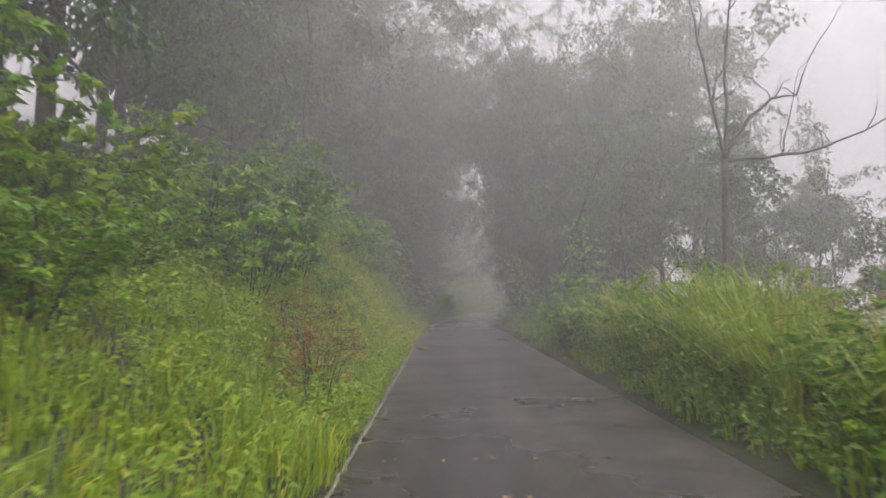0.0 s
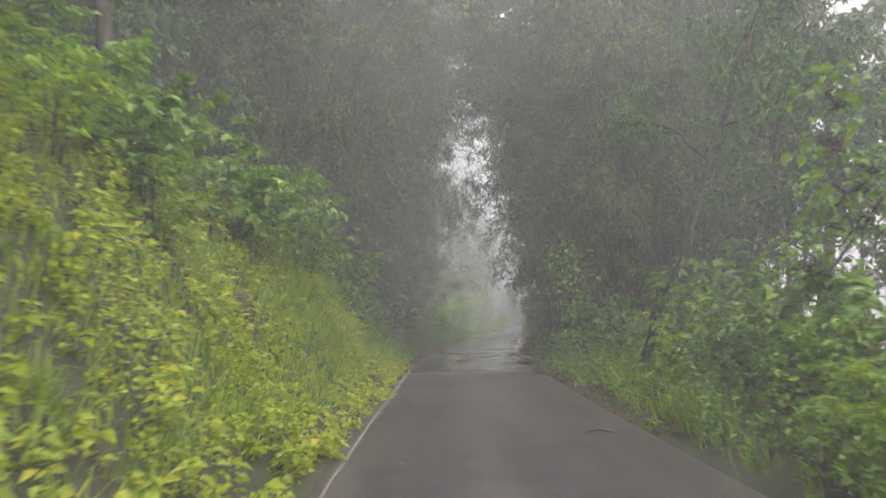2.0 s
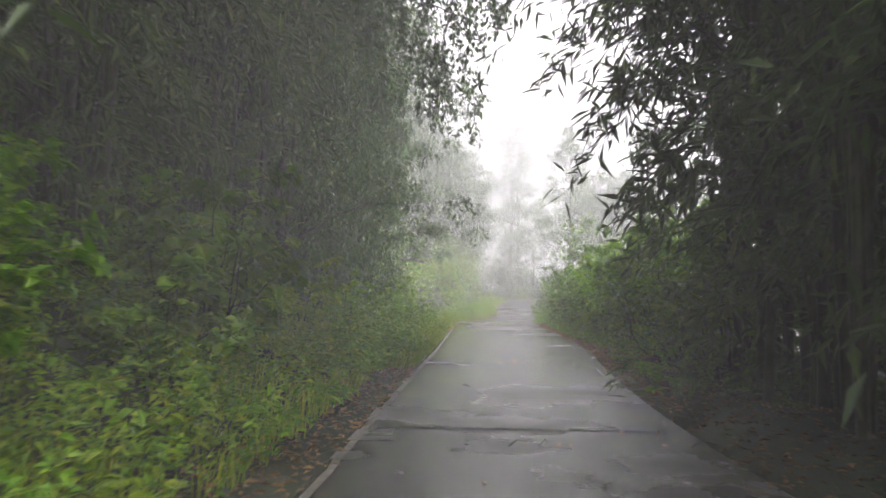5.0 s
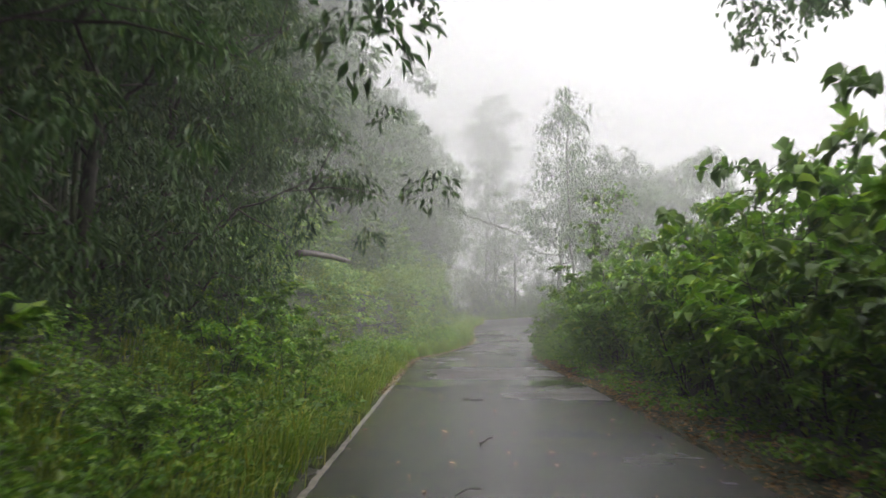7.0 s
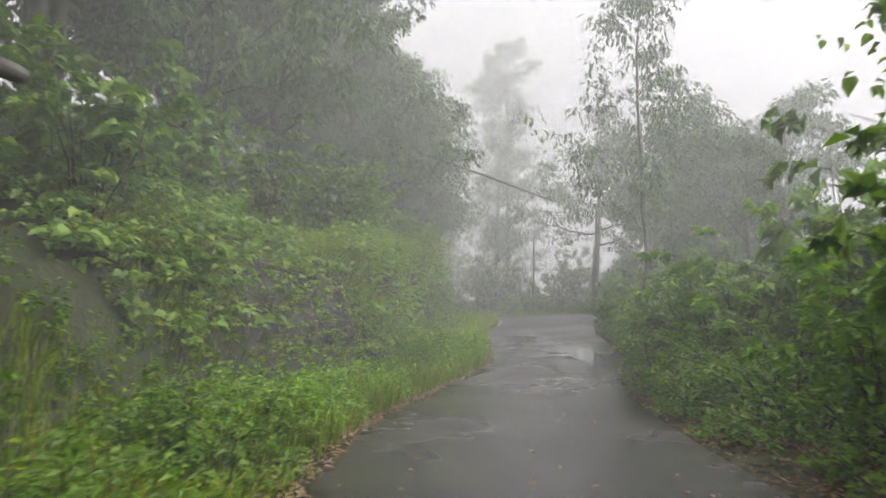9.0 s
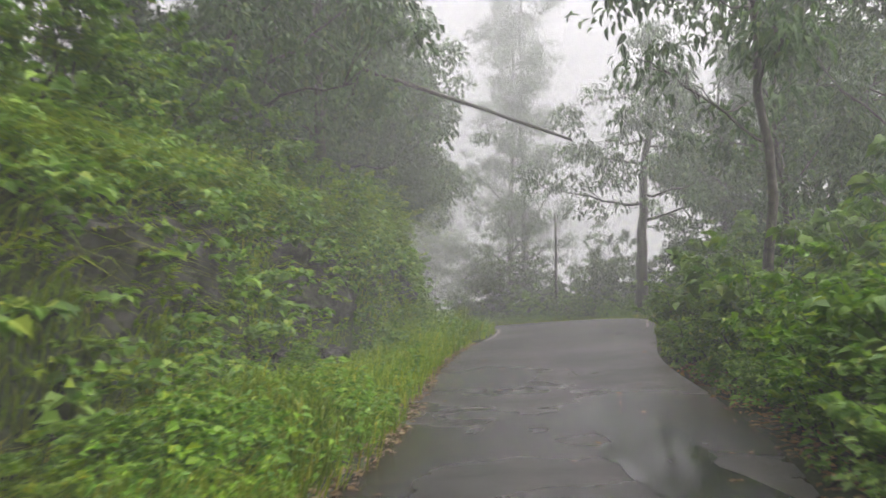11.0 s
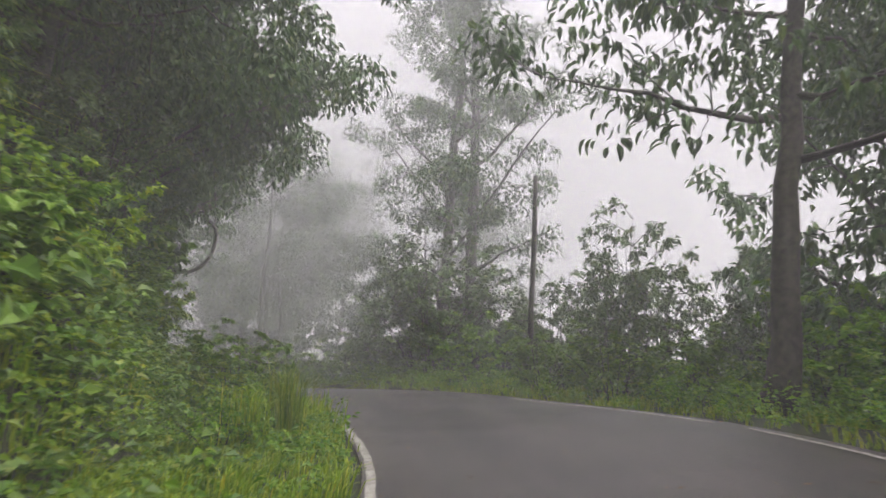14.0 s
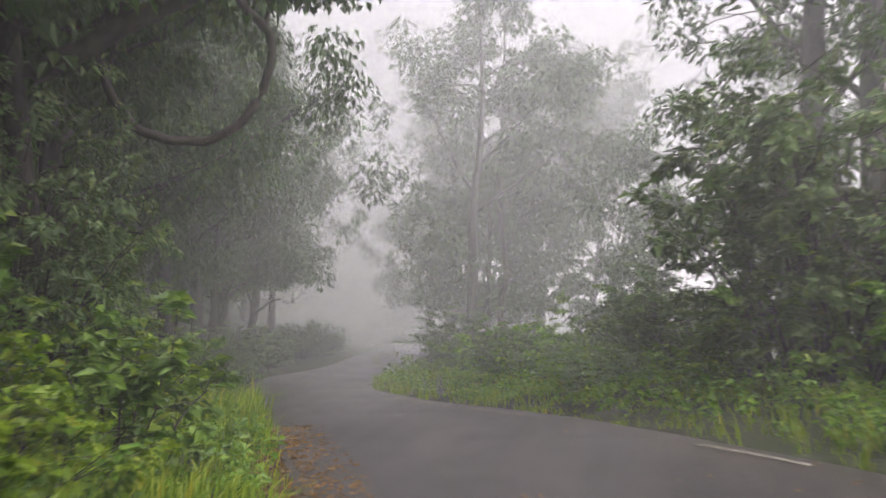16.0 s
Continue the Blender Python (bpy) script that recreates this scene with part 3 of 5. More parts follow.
edge_strip("road_line", -1, -6, 34, -0.06, 0.035, -1, 1, 1.0, "worn pale edge line along the grass", whole=True)
edge_strip("road_line", -1, 33.5, 78, -0.05, 0.06, -1, 2, 1.0, "pale edge line half buried in leaf litter", whole=True)
edge_strip("road_line", 1, 45, 62, 0.15, 0.09, 1, 3, 0.5, "worn pale edge line along the bamboo")
edge_strip("road_line", -1, 112, 133.5, 0.0, 0.095, -1, 4, 1.0, "white painted line round the bend", M_WHITE, whole=True)
for i, (y0, y1) in enumerate(((113, 124.6), (124.9, 131.6), (132.3, 135.5), (136.1, 137.6), (140.1, 142.2), (142.4, 145.4))):
    edge_strip("road_line", 1, y0, y1, 0.17, 0.085, 1, 5 + i, 1.0, "faded white line along the outer bend", M_WHITE if y0 < 130 else M_PAINT, whole=True)


sel_ = (RC[:, 1] > 52.2) & (RC[:, 1] < 60.5)
tagged(ribbon("road_patch", ROAD[sel_, :2] + right_n[sel_] * 0.12, ROAD[sel_, 2:] - right_n[sel_] * 0.2, 0.014, M_PATCH, 8, 0.012), "newer dark asphalt patch across the lane", "road patch", kind="structure")


def puddle(x, y, rx, ry, seed):
    """A film of standing water with a ragged rim, in rings that follow the lane."""
    g = np.random.default_rng(seed)
    a = np.linspace(0, 2 * np.pi, 48, endpoint=False)
    r = 1 + 0.24 * np.sin(2 * a + g.uniform(0, 6)) + 0.16 * np.sin(5 * a + g.uniform(0, 6)) + 0.09 * np.sin(9 * a + g.uniform(0, 6)) + 0.05 * np.sin(17 * a + g.uniform(0, 6))
    rings = np.linspace(1, 0.02, 9)
    px = x + rx * (rings[:, None] * r * np.cos(a))
    py = y + ry * (rings[:, None] * r * np.sin(a))
    v = np.stack([px, py, road_z(px, py) + 0.007], -1).reshape(-1, 3)
    i = np.arange(8)[:, None] * 48 + np.arange(48)
    j = np.arange(8)[:, None] * 48 + (np.arange(48) + 1) % 48
    f = np.stack([i, j, j + 48, i + 48], -1).reshape(-1, 4)
    tagged(part("puddle", mesh_of("puddle", v, f, True), M_WATER), "shallow puddle of clear rainwater on the asphalt", "puddle", "puddles", "structure")


for i, (x, y, rx, ry) in enumerate(((3.0, 42.6, 0.6, 2.8), (3.0, 46.6, 0.5, 1.5), (3.4, 45.7, 0.6, 1.5), (3.15, 76.3, 0.85, 0.8), (5.05, 76.4, 0.75, 0.85), (8.4, 97.0, 0.5, 2.2))):
    puddle(x, y, rx, ry, 50 + i)


# ---- grass, weeds and creepers that cover the ground ----
def lumps(x, y, s=1.0):
    return np.clip(0.5 + 0.5 * np.sin(1.3 * s * x + 2 * np.sin(0.7 * s * y)) * np.sin(1.1 * s * y + 1.7 * np.sin(0.9 * s * x + 1)) + 0.22 * np.sin(3.1 * x * s + 2.3 * y * s), 0, 1)


def strip_points(g, n, y0, y1, d0, d1, side):
    ks = np.where((RC[:, 1] >= y0) & (RC[:, 1] <= y1))[0]
    k = g.uniform(ks[0], ks[-1], n)
    i = k.astype(int)
    w = (k - i)[:, None]
    j = np.minimum(i + 1, len(RC) - 1)
    e = ROAD[:, :2] if side < 0 else ROAD[:, 2:]
    d = g.uniform(d0, d1, n)[:, None]
    q = e[i] * (1 - w) + e[j] * w + (right_n[i] * (1 - w) + right_n[j] * w) * side * d
    ok = np.abs(lateral(q[:, 0], q[:, 1])[0]) > max(d0 * 0.6, 0.03)
    return q[ok]


def cover(name, label, mat, y0, y1, d0, d1, side, n, size, aspect, height, seed, broad=False, scale=1.0, face=0.0):
    """A carpet of small leafy shoots that follows the ground in humps, with gaps between them."""
    g = np.random.default_rng(seed)
    each = 13
    p = strip_points(g, n // each, y0, y1, d0, d1, side)
    h = lumps(p[:, 0], p[:, 1], scale)
    p = p[g.uniform(0, 1, len(p)) < 0.35 + 0.9 * h]
    h = lumps(p[:, 0], p[:, 1], scale)
    tall = height * (0.2 + 0.95 * h) * g.uniform(0.45, 1.25, len(p))
    root = np.stack([p[:, 0], p[:, 1], terrain_z(p[:, 0], p[:, 1])], 1)
    tip = g.normal(0, 0.28, (len(p), 3)) * tall[:, None] + np.array([0, 0, 1.0]) * tall[:, None]
    if face:
        _, k = lateral(p[:, 0], p[:, 1])
        tip[:, :2] += unit(RC[k] - p) * (g.uniform(0.2, 1.3, len(p)) * face)[:, None]
        tip[:, 2] -= g.uniform(0, 0.5, len(p)) * face
    big = size * g.uniform(0.6, 1.35, len(p))
    i = np.repeat(np.arange(len(p)), each)
    m = len(i)
    u = g.uniform(0.12, 1.0, m)[:, None] ** 0.7
    a = g.uniform(0, 6.28, m)
    out = np.stack([np.cos(a), np.sin(a), 0 * a], 1)
    base = root[i] + tip[i] * u + out * big[i][:, None] * 0.25
    d = out + g.normal(0, 0.25, (m, 3)) + (-side * 0.2, 0, -0.15)
    up = np.array([0, 0, 0.9]) + out * 0.35 + np.array([-side * 0.35, -0.25, 0]) + g.normal(0, 0.22, (m, 3))
    L = big[i] * g.uniform(0.6, 1.25, m)
    return tagged(part(name, leaf_mesh(name, base, d, up, L, L * aspect, broad), mat), label, "weeds", kind="stuff")


def grass(name, label, mat, y0, y1, d0, d1, side, n, tall, seed, width=0.011, lean=0.45):
    """Single bent blades in tufts."""
    g = np.random.default_rng(seed)
    t = strip_points(g, n // 9, y0, y1, d0, d1, side)
    grow = (0.3 + 0.95 * lumps(t[:, 0], t[:, 1], 0.6)) * g.uniform(0.6, 1.15, len(t))
    bow = g.normal(0, 0.35, (len(t), 2))
    i = np.repeat(np.arange(len(t)), 9)
    q = t[i] + g.normal(0, 0.06, (len(i), 2))
    ok = np.abs(lateral(q[:, 0], q[:, 1])[0]) > 0.01
    q, i = q[ok], i[ok]
    m = len(q)
    H = (tall * grow[i] * g.uniform(0.6, 1.15, m))[:, None]
    a = g.uniform(0, 6.28, m)
    out = np.stack([np.cos(a) + bow[i, 0], np.sin(a) + bow[i, 1], 0 * a], 1) + np.array([-side * 0.5, 0, 0])
    across = np.stack([-np.sin(a), np.cos(a), 0 * a], 1)
    b = np.stack([q[:, 0], q[:, 1], terrain_z(q[:, 0], q[:, 1]) - 0.02], 1)
    lean_ = (lean * g.uniform(0.3, 1.5, m))[:, None]
    zup = np.array([0, 0, 1.0])
    w = width * g.uniform(0.7, 1.5, m)[:, None] * 0.5
    low = b + zup * H * 0.45 + out * H * lean_ * 0.15
    mid = b + zup * H * (0.82 - 0.1 * lean_) + out * H * lean_ * 0.55
    tip = b + zup * H * (1.0 - 0.55 * lean_) + out * H * lean_ * 1.25
    if tall > 0.7:
        rows = [b - across * w, b + across * w, low - across * w, low + across * w, mid - across * w * 0.8, mid + across * w * 0.8, tip]
        f = np.array([(0, 1, 3), (0, 3, 2), (2, 3, 5), (2, 5, 4), (4, 5, 6)])
    else:
        low = low * 0.4 + mid * 0.6
        rows = [b - across * w, b + across * w, low - across * w, low + across * w, tip]
        f = np.array([(0, 1, 3), (0, 3, 2), (2, 3, 4)])
    v = np.stack(rows, 1).reshape(-1, 3)
    f = (np.arange(m)[:, None, None] * len(rows) + f).reshape(-1, 3)
    return tagged(part(name, mesh_of(name, v, f), mat), label, "grass", kind="stuff")


def reed_tuft(x, y, tall, seed, label):
    """One tuft of long arching blades."""
    g = np.random.default_rng(seed)
    n = 110
    a = g.uniform(0, 6.28, n)
    out = np.stack([np.cos(a), np.sin(a), 0 * a], 1)
    across = np.stack([-np.sin(a), np.cos(a), 0 * a], 1) * 0.006
    b = np.stack([x + g.normal(0, 0.09, n), y + g.normal(0, 0.09, n), np.full(n, float(terrain_z([x], [y])[0]) - 0.03)], 1)
    h = (tall * g.uniform(0.45, 1.1, n))[:, None]
    lean = g.uniform(0.1, 0.75, n)[:, None]
    zup = np.array([0, 0, 1.0])
    mid = b + zup * h * 0.7 + out * h * lean * 0.3
    tip = b + zup * h * (1.02 - 0.3 * lean) + out * h * lean
    v = np.stack([b - across, b + across, mid - across, mid + across, tip], 1).reshape(-1, 3)
    f = (np.arange(n)[:, None, None] * 5 + np.array([(0, 1, 3), (0, 3, 2), (2, 3, 4)])).reshape(-1, 3)
    tagged(part("grass_tuft", mesh_of("grass_tuft", v, f), M_GRASS), label, "grass", "reed tufts")


for i, (x, y, h) in enumerate(((8.45, 124.3, 1.15), (8.1, 123.2, 0.9), (8.3, 126.0, 0.95), (0.6, 69.8, 0.8), (1.9, 77.5, 0.8), (5.6, 97.2, 0.85))):
    reed_tuft(x, y, h, 140 + i, "tall tuft of long arching grass beside the lane")
# left of the lane
grass("grass", "tall yellow-green grass on the left bank", M_GRASS, 2, 22, 0.15, 5, -1, 26000, 0.5, 101)
grass("grass", "long hanging lime grass on the steep bank", M_GRASS, 20, 44, 0.75, 5, -1, 30000, 0.55, 102, lean=0.7)
grass("grass", "short wet grass beside the leaf litter", M_GRASS, 44, 60, 0.6, 3, -1, 7000, 0.35, 103)
grass("grass", "lush green grass along the verge", M_GRASS, 58, 100, 0.15, 3.2, -1, 38000, 0.55, 104)
grass("grass", "long lime grass hanging from the rock ledge", M_GRASS, 85, 120, 2.9, 4.4, -1, 9000, 0.75, 106, 0.013, 1.5)
grass("grass", "lush green grass in front of the rock bank", M_GRASS, 98, 144, 0.16, 3.0, -1, 36000, 0.5, 105, lean=0.35)
cover("weeds", "bright weeds and ferns among the grass", M_LIME_LEAF, 2, 22, 0.1, 6, -1, 32000, 0.085, 0.5, 0.65, 111)
cover("creepers", "lime-green creepers over the steep bank", M_MOSS, 18, 45, 0.15, 6.5, -1, 72000, 0.09, 0.65, 0.4, 112)
cover("weeds", "dark green ferns and weeds below the bamboo", M_WEED_LEAF, 42, 62, 0.5, 6, -1, 26000, 0.1, 0.45, 0.7, 113)
# lime leaf colour brightens this strip as if light fell from the lane
cover("weeds", "ferny weeds brightened by lime leaf colour beside the open lane", M_LIME_LEAF, 43, 62, 0.7, 4, -1, 16000, 0.11, 0.4, 0.9, 129)
cover("weeds", "bright green weeds on the verge", M_WEED_LEAF, 58, 84, 0.2, 4.5, -1, 44000, 0.09, 0.55, 0.55, 114)
cover("weeds", "bright green weeds below the rock ledge", M_WEED_LEAF, 83, 100, 0.2, 2.1, -1, 18000, 0.09, 0.55, 0.45, 119)
cover("creepers", "broad-leaved creepers hanging over the rock bank", M_BUSH_LEAF, 84, 122, 2.8, 7, -1, 38400, 0.17, 0.85, 0.5, 115, True, face=0.6)
cover("creepers", "green creepers and grass hanging down the rock face", M_LIME_LEAF, 84, 124, 1.6, 4.2, -1, 34000, 0.1, 0.6, 0.3, 118, face=0.45, scale=0.7)
cover("weeds", "bright green weeds on the verge of the bend", M_WEED_LEAF, 98, 146, 0.2, 3.4, -1, 51000, 0.085, 0.6, 0.4, 116)
cover("creepers", "lime-green creepers over the inner bank", M_BUSH_LEAF, 108, 146, 1.4, 6, -1, 60000, 0.12, 0.75, 0.5, 117, face=0.4)
# right of the lane
grass("grass", "tall mixed grass beside the lane", M_GRASS, 2, 42, 0.3, 5, 1, 14000, 0.6, 121)
grass("grass", "shoulder-high grass turning reddish beside the lane", M_TALL, 2, 27, 0.9, 3.4, 1, 17000, 1.5, 127, 0.017, 0.5)
cover("weeds", "mixed green weeds in the tall grass", M_BUSH_LEAF, 2, 24, 0.15, 5, 1, 24000, 0.08, 0.6, 0.8, 122)
cover("weeds", "bright green weeds in front of the bamboo", M_WEED_LEAF, 23, 46, 0.15, 5, 1, 24000, 0.08, 0.6, 0.8, 126)
cover("weeds", "green weeds below the shrubs", M_WEED_LEAF, 56, 112, 0.3, 4, 1, 45600, 0.1, 0.6, 0.45, 123)
cover("weeds", "low green weeds creeping to the edge of the lane", M_BUSH_LEAF, 84, 112, 0.04, 1.2, 1, 12000, 0.085, 0.6, 0.4, 128)
grass("grass", "short green grass along the outer bend", M_GRASS, 106, 156, 0.1, 3.5, 1, 24000, 0.3, 124)
cover("weeds", "low green weeds along the outer bend", M_WEED_LEAF, 104, 160, 0.3, 6, 1, 57000, 0.09, 0.6, 0.5, 125)


def litter(label, y0, y1, d0, d1, side, n, seed, mat):
    g = np.random.default_rng(seed)
    q = strip_points(g, n, y0, y1, d0, d1, side)
    base = np.stack([q[:, 0], q[:, 1], np.maximum(terrain_z(q[:, 0], q[:, 1]), road_z(q[:, 0], q[:, 1])) + 0.012], 1)
    m = len(q)
    d = g.normal(0, 1, (m, 3)) * (1, 1, 0.12)
    L = g.uniform(0.04, 0.13, m)
    tagged(part("leaf_litter", leaf_mesh("leaf_litter", base, d, np.array([0, 0, 1.0]) + g.normal(0, 0.25, (m, 3)), L, L * 0.45, False, 0.15), mat), label, "leaf litter", kind="stuff")


litter("brown fallen leaves along the edge of the lane", 33, 60, 0.05, 1.1, -1, 3500, 131, M_DRY)
litter("brown fallen leaves below the bamboo", 28, 66, 0.0, 2.2, 1, 6500, 132, M_DRY)
litter("brown fallen leaves along the wet edge", 60, 104, 0.0, 1.1, 1, 7500, 133, M_DRY)
litter("wet brown leaves along the inside of the bend", 131, 142, 0.0, 0.4, -1, 3000, 135, M_DRY)
litter("dry straw-coloured leaves along the edge", 73, 112, 0.0, 0.5, -1, 5200, 134, M_STRAWLEAF)

# ---- forest ----
bamboo_a = make_bamboo("dense dark green bamboo clump with drooping narrow leaves", 11, 24, 12.5, 1.3, 3.4, 15000, 0.1, 1.7)
bamboo_b = make_bamboo("tall bamboo clump with crowded thin culms beside the lane", 12, 40, 13.5, 1.5, 3.0, 14000, 0.16, 1.6)
bamboo_c = make_bamboo("leafy bamboo thicket drooping almost to the ground", 13, 16, 9.0, 1.2, 3.0, 17000, 0.02, 2.0, 0.5)
for p, x, y, s in ((bamboo_b, 6.4, 51.5, 1.45), (bamboo_c, 6.0, 45.6, 1.1), (bamboo_c, 7.0, 48.6, 1.2), (bamboo_b, 7.6, 56.0, 1.7), (bamboo_c, 7.2, 54.6, 1.3), (bamboo_a, 9.2, 49.5, 1.6), (bamboo_b, 8.0, 46.4, 1.3), (bamboo_a, 9.8, 54.5, 1.8), (bamboo_b, 8.2, 59.0, 1.5), (bamboo_a, 7.4, 52.8, 1.9),
                   (bamboo_a, -5.0, 49.5, 1.6), (bamboo_c, -5.1, 51.5, 1.2), (bamboo_c, -5.2, 55.8, 1.25), (bamboo_b, -5.8, 54.5, 1.8), (bamboo_a, -5.2, 59.5, 1.7), (bamboo_c, -4.2, 60.5, 1.2), (bamboo_b, -4.4, 64.5, 1.5), (bamboo_b, -4.0, 71.5, 1.2), (bamboo_a, -5.0, 68.5, 1.8),
                   (bamboo_a, -8.5, 46.0, 1.8), (bamboo_a, -9, 57.0, 1.8), (bamboo_a, -8, 66.0, 1.6), (bamboo_b, -8.0, 51.5, 1.9)):
    plant(p, x, y, s)

bamboo_d = make_bamboo("bamboo clump whose long culms arch high over the lane", 14, 26, 15.0, 1.1, 2.6, 13000, 0.42, 1.6, 0.35, 5.0)
for x, y, s, turn in ((-5.4, 52.4, 1.15, 5), (-5.6, 57.5, 1.25, 352), (-5.5, 63.0, 1.2, 0), (8.6, 57.5, 1.2, 176), (9.0, 51.0, 1.15, 185)):
    plant(bamboo_d, x, y, s, turn)

tree_a = make_tree("tall forest tree with small dark leaves in the mist", 21, 13, 0.18, 0.22, 3.4, 6000, 0.26, limbs=13, flat=0.9, puff=0.42, aspect=0.6, group="forest trees")
tree_b = make_tree("slender forest tree with an open crown in the mist", 22, 11, 0.11, 0.35, 2.2, 3000, 0.25, limbs=11, flat=0.9, puff=0.3, aspect=0.6, group="forest trees")
tree_c = make_tree("spreading tree with dense hanging foliage over the bank", 23, 9, 0.22, 0.12, 3.8, 7500, 0.25, limbs=14, flat=0.6, puff=0.44, droop=0.8, aspect=0.6, group="forest trees")
for p, x, y, s in ((tree_c, -9, 12, 0.9), (tree_a, -11, 18, 1.1), (tree_c, -8.5, 23, 1.0), (tree_a, -8.0, 29, 1.0), (tree_b, -5.25, 32.2, 1.35), (tree_b, -6.9, 33.7, 1.1), (tree_c, -8.5, 36, 1.1), (tree_a, -7.2, 40.5, 1.05), (tree_c, -8, 44, 1.1),
                   (tree_a, -7.5, 48, 1.7), (tree_a, -11, 42, 1.7), (tree_a, -12, 34, 1.7), (tree_a, 12.5, 57, 1.7), (tree_a, 15, 51, 1.6), (tree_a, 10.5, 61.5, 1.35), (tree_c, 22.5, 132.5, 1.4), (tree_c, 25.5, 127, 1.5), (tree_c, 23, 118.5, 1.3), (tree_c, -4.0, 83.5, 1.25), (tree_c, -5.5, 89, 1.5), (tree_a, -4.5, 94.5, 1.6), (tree_c, -6.0, 99.5, 1.6), (tree_a, -8.5, 91, 1.8), (tree_c, -10, 84, 1.7), (tree_c, -2.4, 101, 1.2), (tree_c, -4.5, 108, 1.5), (tree_c, -5, 148, 1.0), (tree_c, -8, 146, 1.2), (tree_c, -3.8, 156.5, 0.9), (tree_c, -9, 158, 1.2), (tree_a, -12, 150, 1.3), (tree_c, -6, 165, 1.0), (tree_c, -11, 168, 1.2), (tree_a, -14, 160, 1.4), (tree_c, 1.5, 176, 0.9), (tree_c, 4.5, 164, 0.8), (tree_a, -2, 190, 1.3), (tree_a, 5, 185, 1.3), (tree_c, -13, 180, 1.3), (tree_a, -14, 8, 1.2), (tree_a, -14, 27, 1.3), (tree_c, -13, 33, 1.3), (tree_a, -13, 41, 1.3), (tree_c, -13, 52, 1.3), (tree_a, -12, 60, 1.3), (tree_c, -12, 68, 1.3), (tree_c, -8, 79, 1.2), (tree_a, -15, 76, 1.4),
                   (tree_c, -4.5, 86, 1.1), (tree_a, -3.0, 92, 1.1), (tree_c, -2.0, 97, 1.1), (tree_c, -0.5, 104, 1.05), (tree_a, -7, 95, 1.3), (tree_c, 2.0, 110.5, 1.0), (tree_a, -6, 106, 1.3), (tree_c, 3.4, 116.5, 1.0), (tree_a, -2, 116, 1.3),
                   (tree_c, 2.0, 122.5, 1.1), (tree_c, 0.5, 128.0, 1.15), (tree_a, -2, 125, 1.2), (tree_a, -1.5, 133, 1.1), (tree_c, 0.0, 138.5, 1.0), (tree_c, -4, 144, 1.0), (tree_a, -7, 154, 1.1), (tree_b, -4.5, 152, 1.0), (tree_a, -9, 140, 1.3),
                   (tree_a, 20.5, 129, 1.0), (tree_c, 22, 123, 1.1), (tree_b, 15.5, 111, 0.95), (tree_b, 18.5, 117, 1.0), (tree_c, 17, 107, 0.8),
                   (tree_b, 5.5, 160, 1.2), (tree_a, 8.5, 174, 1.3), (tree_b, 2.6, 166, 1.1), (tree_c, 10.5, 157, 0.85), (tree_a, 16, 165, 1.1), (tree_a, -8, 172, 1.2), (tree_c, 6, 168, 1.0), (tree_c, -1.5, 182, 1.2),
                   (tree_b, 10.5, 31, 0.8), (tree_c, 16.5, 44, 0.9), (tree_b, 8.2, 38, 0.85), (tree_b, 12.5, 40, 0.9), (tree_b, 19, 42, 1.0), (tree_a, 22, 50, 1.0), (tree_b, 17, 52, 1.1), (tree_a, 11, 43, 0.95), (tree_b, 17, 30, 0.8), (tree_b, 14, 24, 0.75), (tree_b, 9.5, 60.5, 0.8)):
    plant(p, x, y, s)

thicket = make_tree("dense dark green leafy tree hanging over the verge", 51, 8.5, 0.12, 0.05, 2.3, 15000, 0.17, limbs=22, flat=0.5, puff=0.34, droop=0.9, aspect=0.36, group="forest trees")
for x, y, s in ((-2.6, 64.6, 1.0), (-2.3, 67.4, 0.95), (-1.9, 70.2, 1.0), (-1.5, 72.8, 0.95), (-1.1, 75.2, 0.9)):
    plant(thicket, x, y, s)
heavy = make_tree("broad dark tree hanging its crown over the inner bank", 47, 8.5, 0.2, 0.36, 3.4, 19000, 0.17, limbs=18, flat=0.5, puff=0.42, droop=0.9, aspect=0.6, group="forest trees")
for x, y, s in ((4.3, 126.2, 1.0), (3.4, 128.6, 1.25), (2.2, 130.4, 1.5), (1.4, 126.4, 1.5), (3.6, 134.5, 1.05), (2.6, 138.0, 1.0), (1.5, 140.2, 1.15), (1.4, 136.2, 1.3), (4.0, 130.5, 0.95), (0.0, 144.0, 0.85), (-0.6, 147.0, 1.0), (-2.6, 152.5, 1.1), (-4.4, 158.5, 1.2), (-4.2, 147.5, 1.3), (-8.4, 15.6, 1.25), (-9.8, 21.5, 1.45), (-11.0, 11.5, 1.3)):
    plant(heavy, x, y, s)
high = make_tree("tall tree whose high crown closes over the lane", 48, 16, 0.2, 0.55, 5.5, 5600, 0.22, limbs=14, lean=(2.6, 0), flat=0.3, puff=0.45, aspect=0.6, group="forest trees")
for x, y, s, t in ((-3.8, 64.5, 1.0, 10), (-3.9, 71.0, 1.0, 350)):
    plant(high, x, y, s, t)
plant(make_tree("broad dark tree hanging its crown over the inner bank", 46, 11, 0.26, 0.38, 4.4, 17000, 0.16, limbs=15, lean=(1.6, 0.3), flat=0.25, puff=0.36, droop=0.9, aspect=0.6), 3.6, 131.0)
plant(make_tree("slender tree with large drooping leaves on the verge", 41, 13, 0.09, 0.25, 1.9, 2600, 0.24, limbs=12, flat=0.7, puff=0.45, droop=0.9, aspect=0.42, broad=True), 11.7, 103.2)
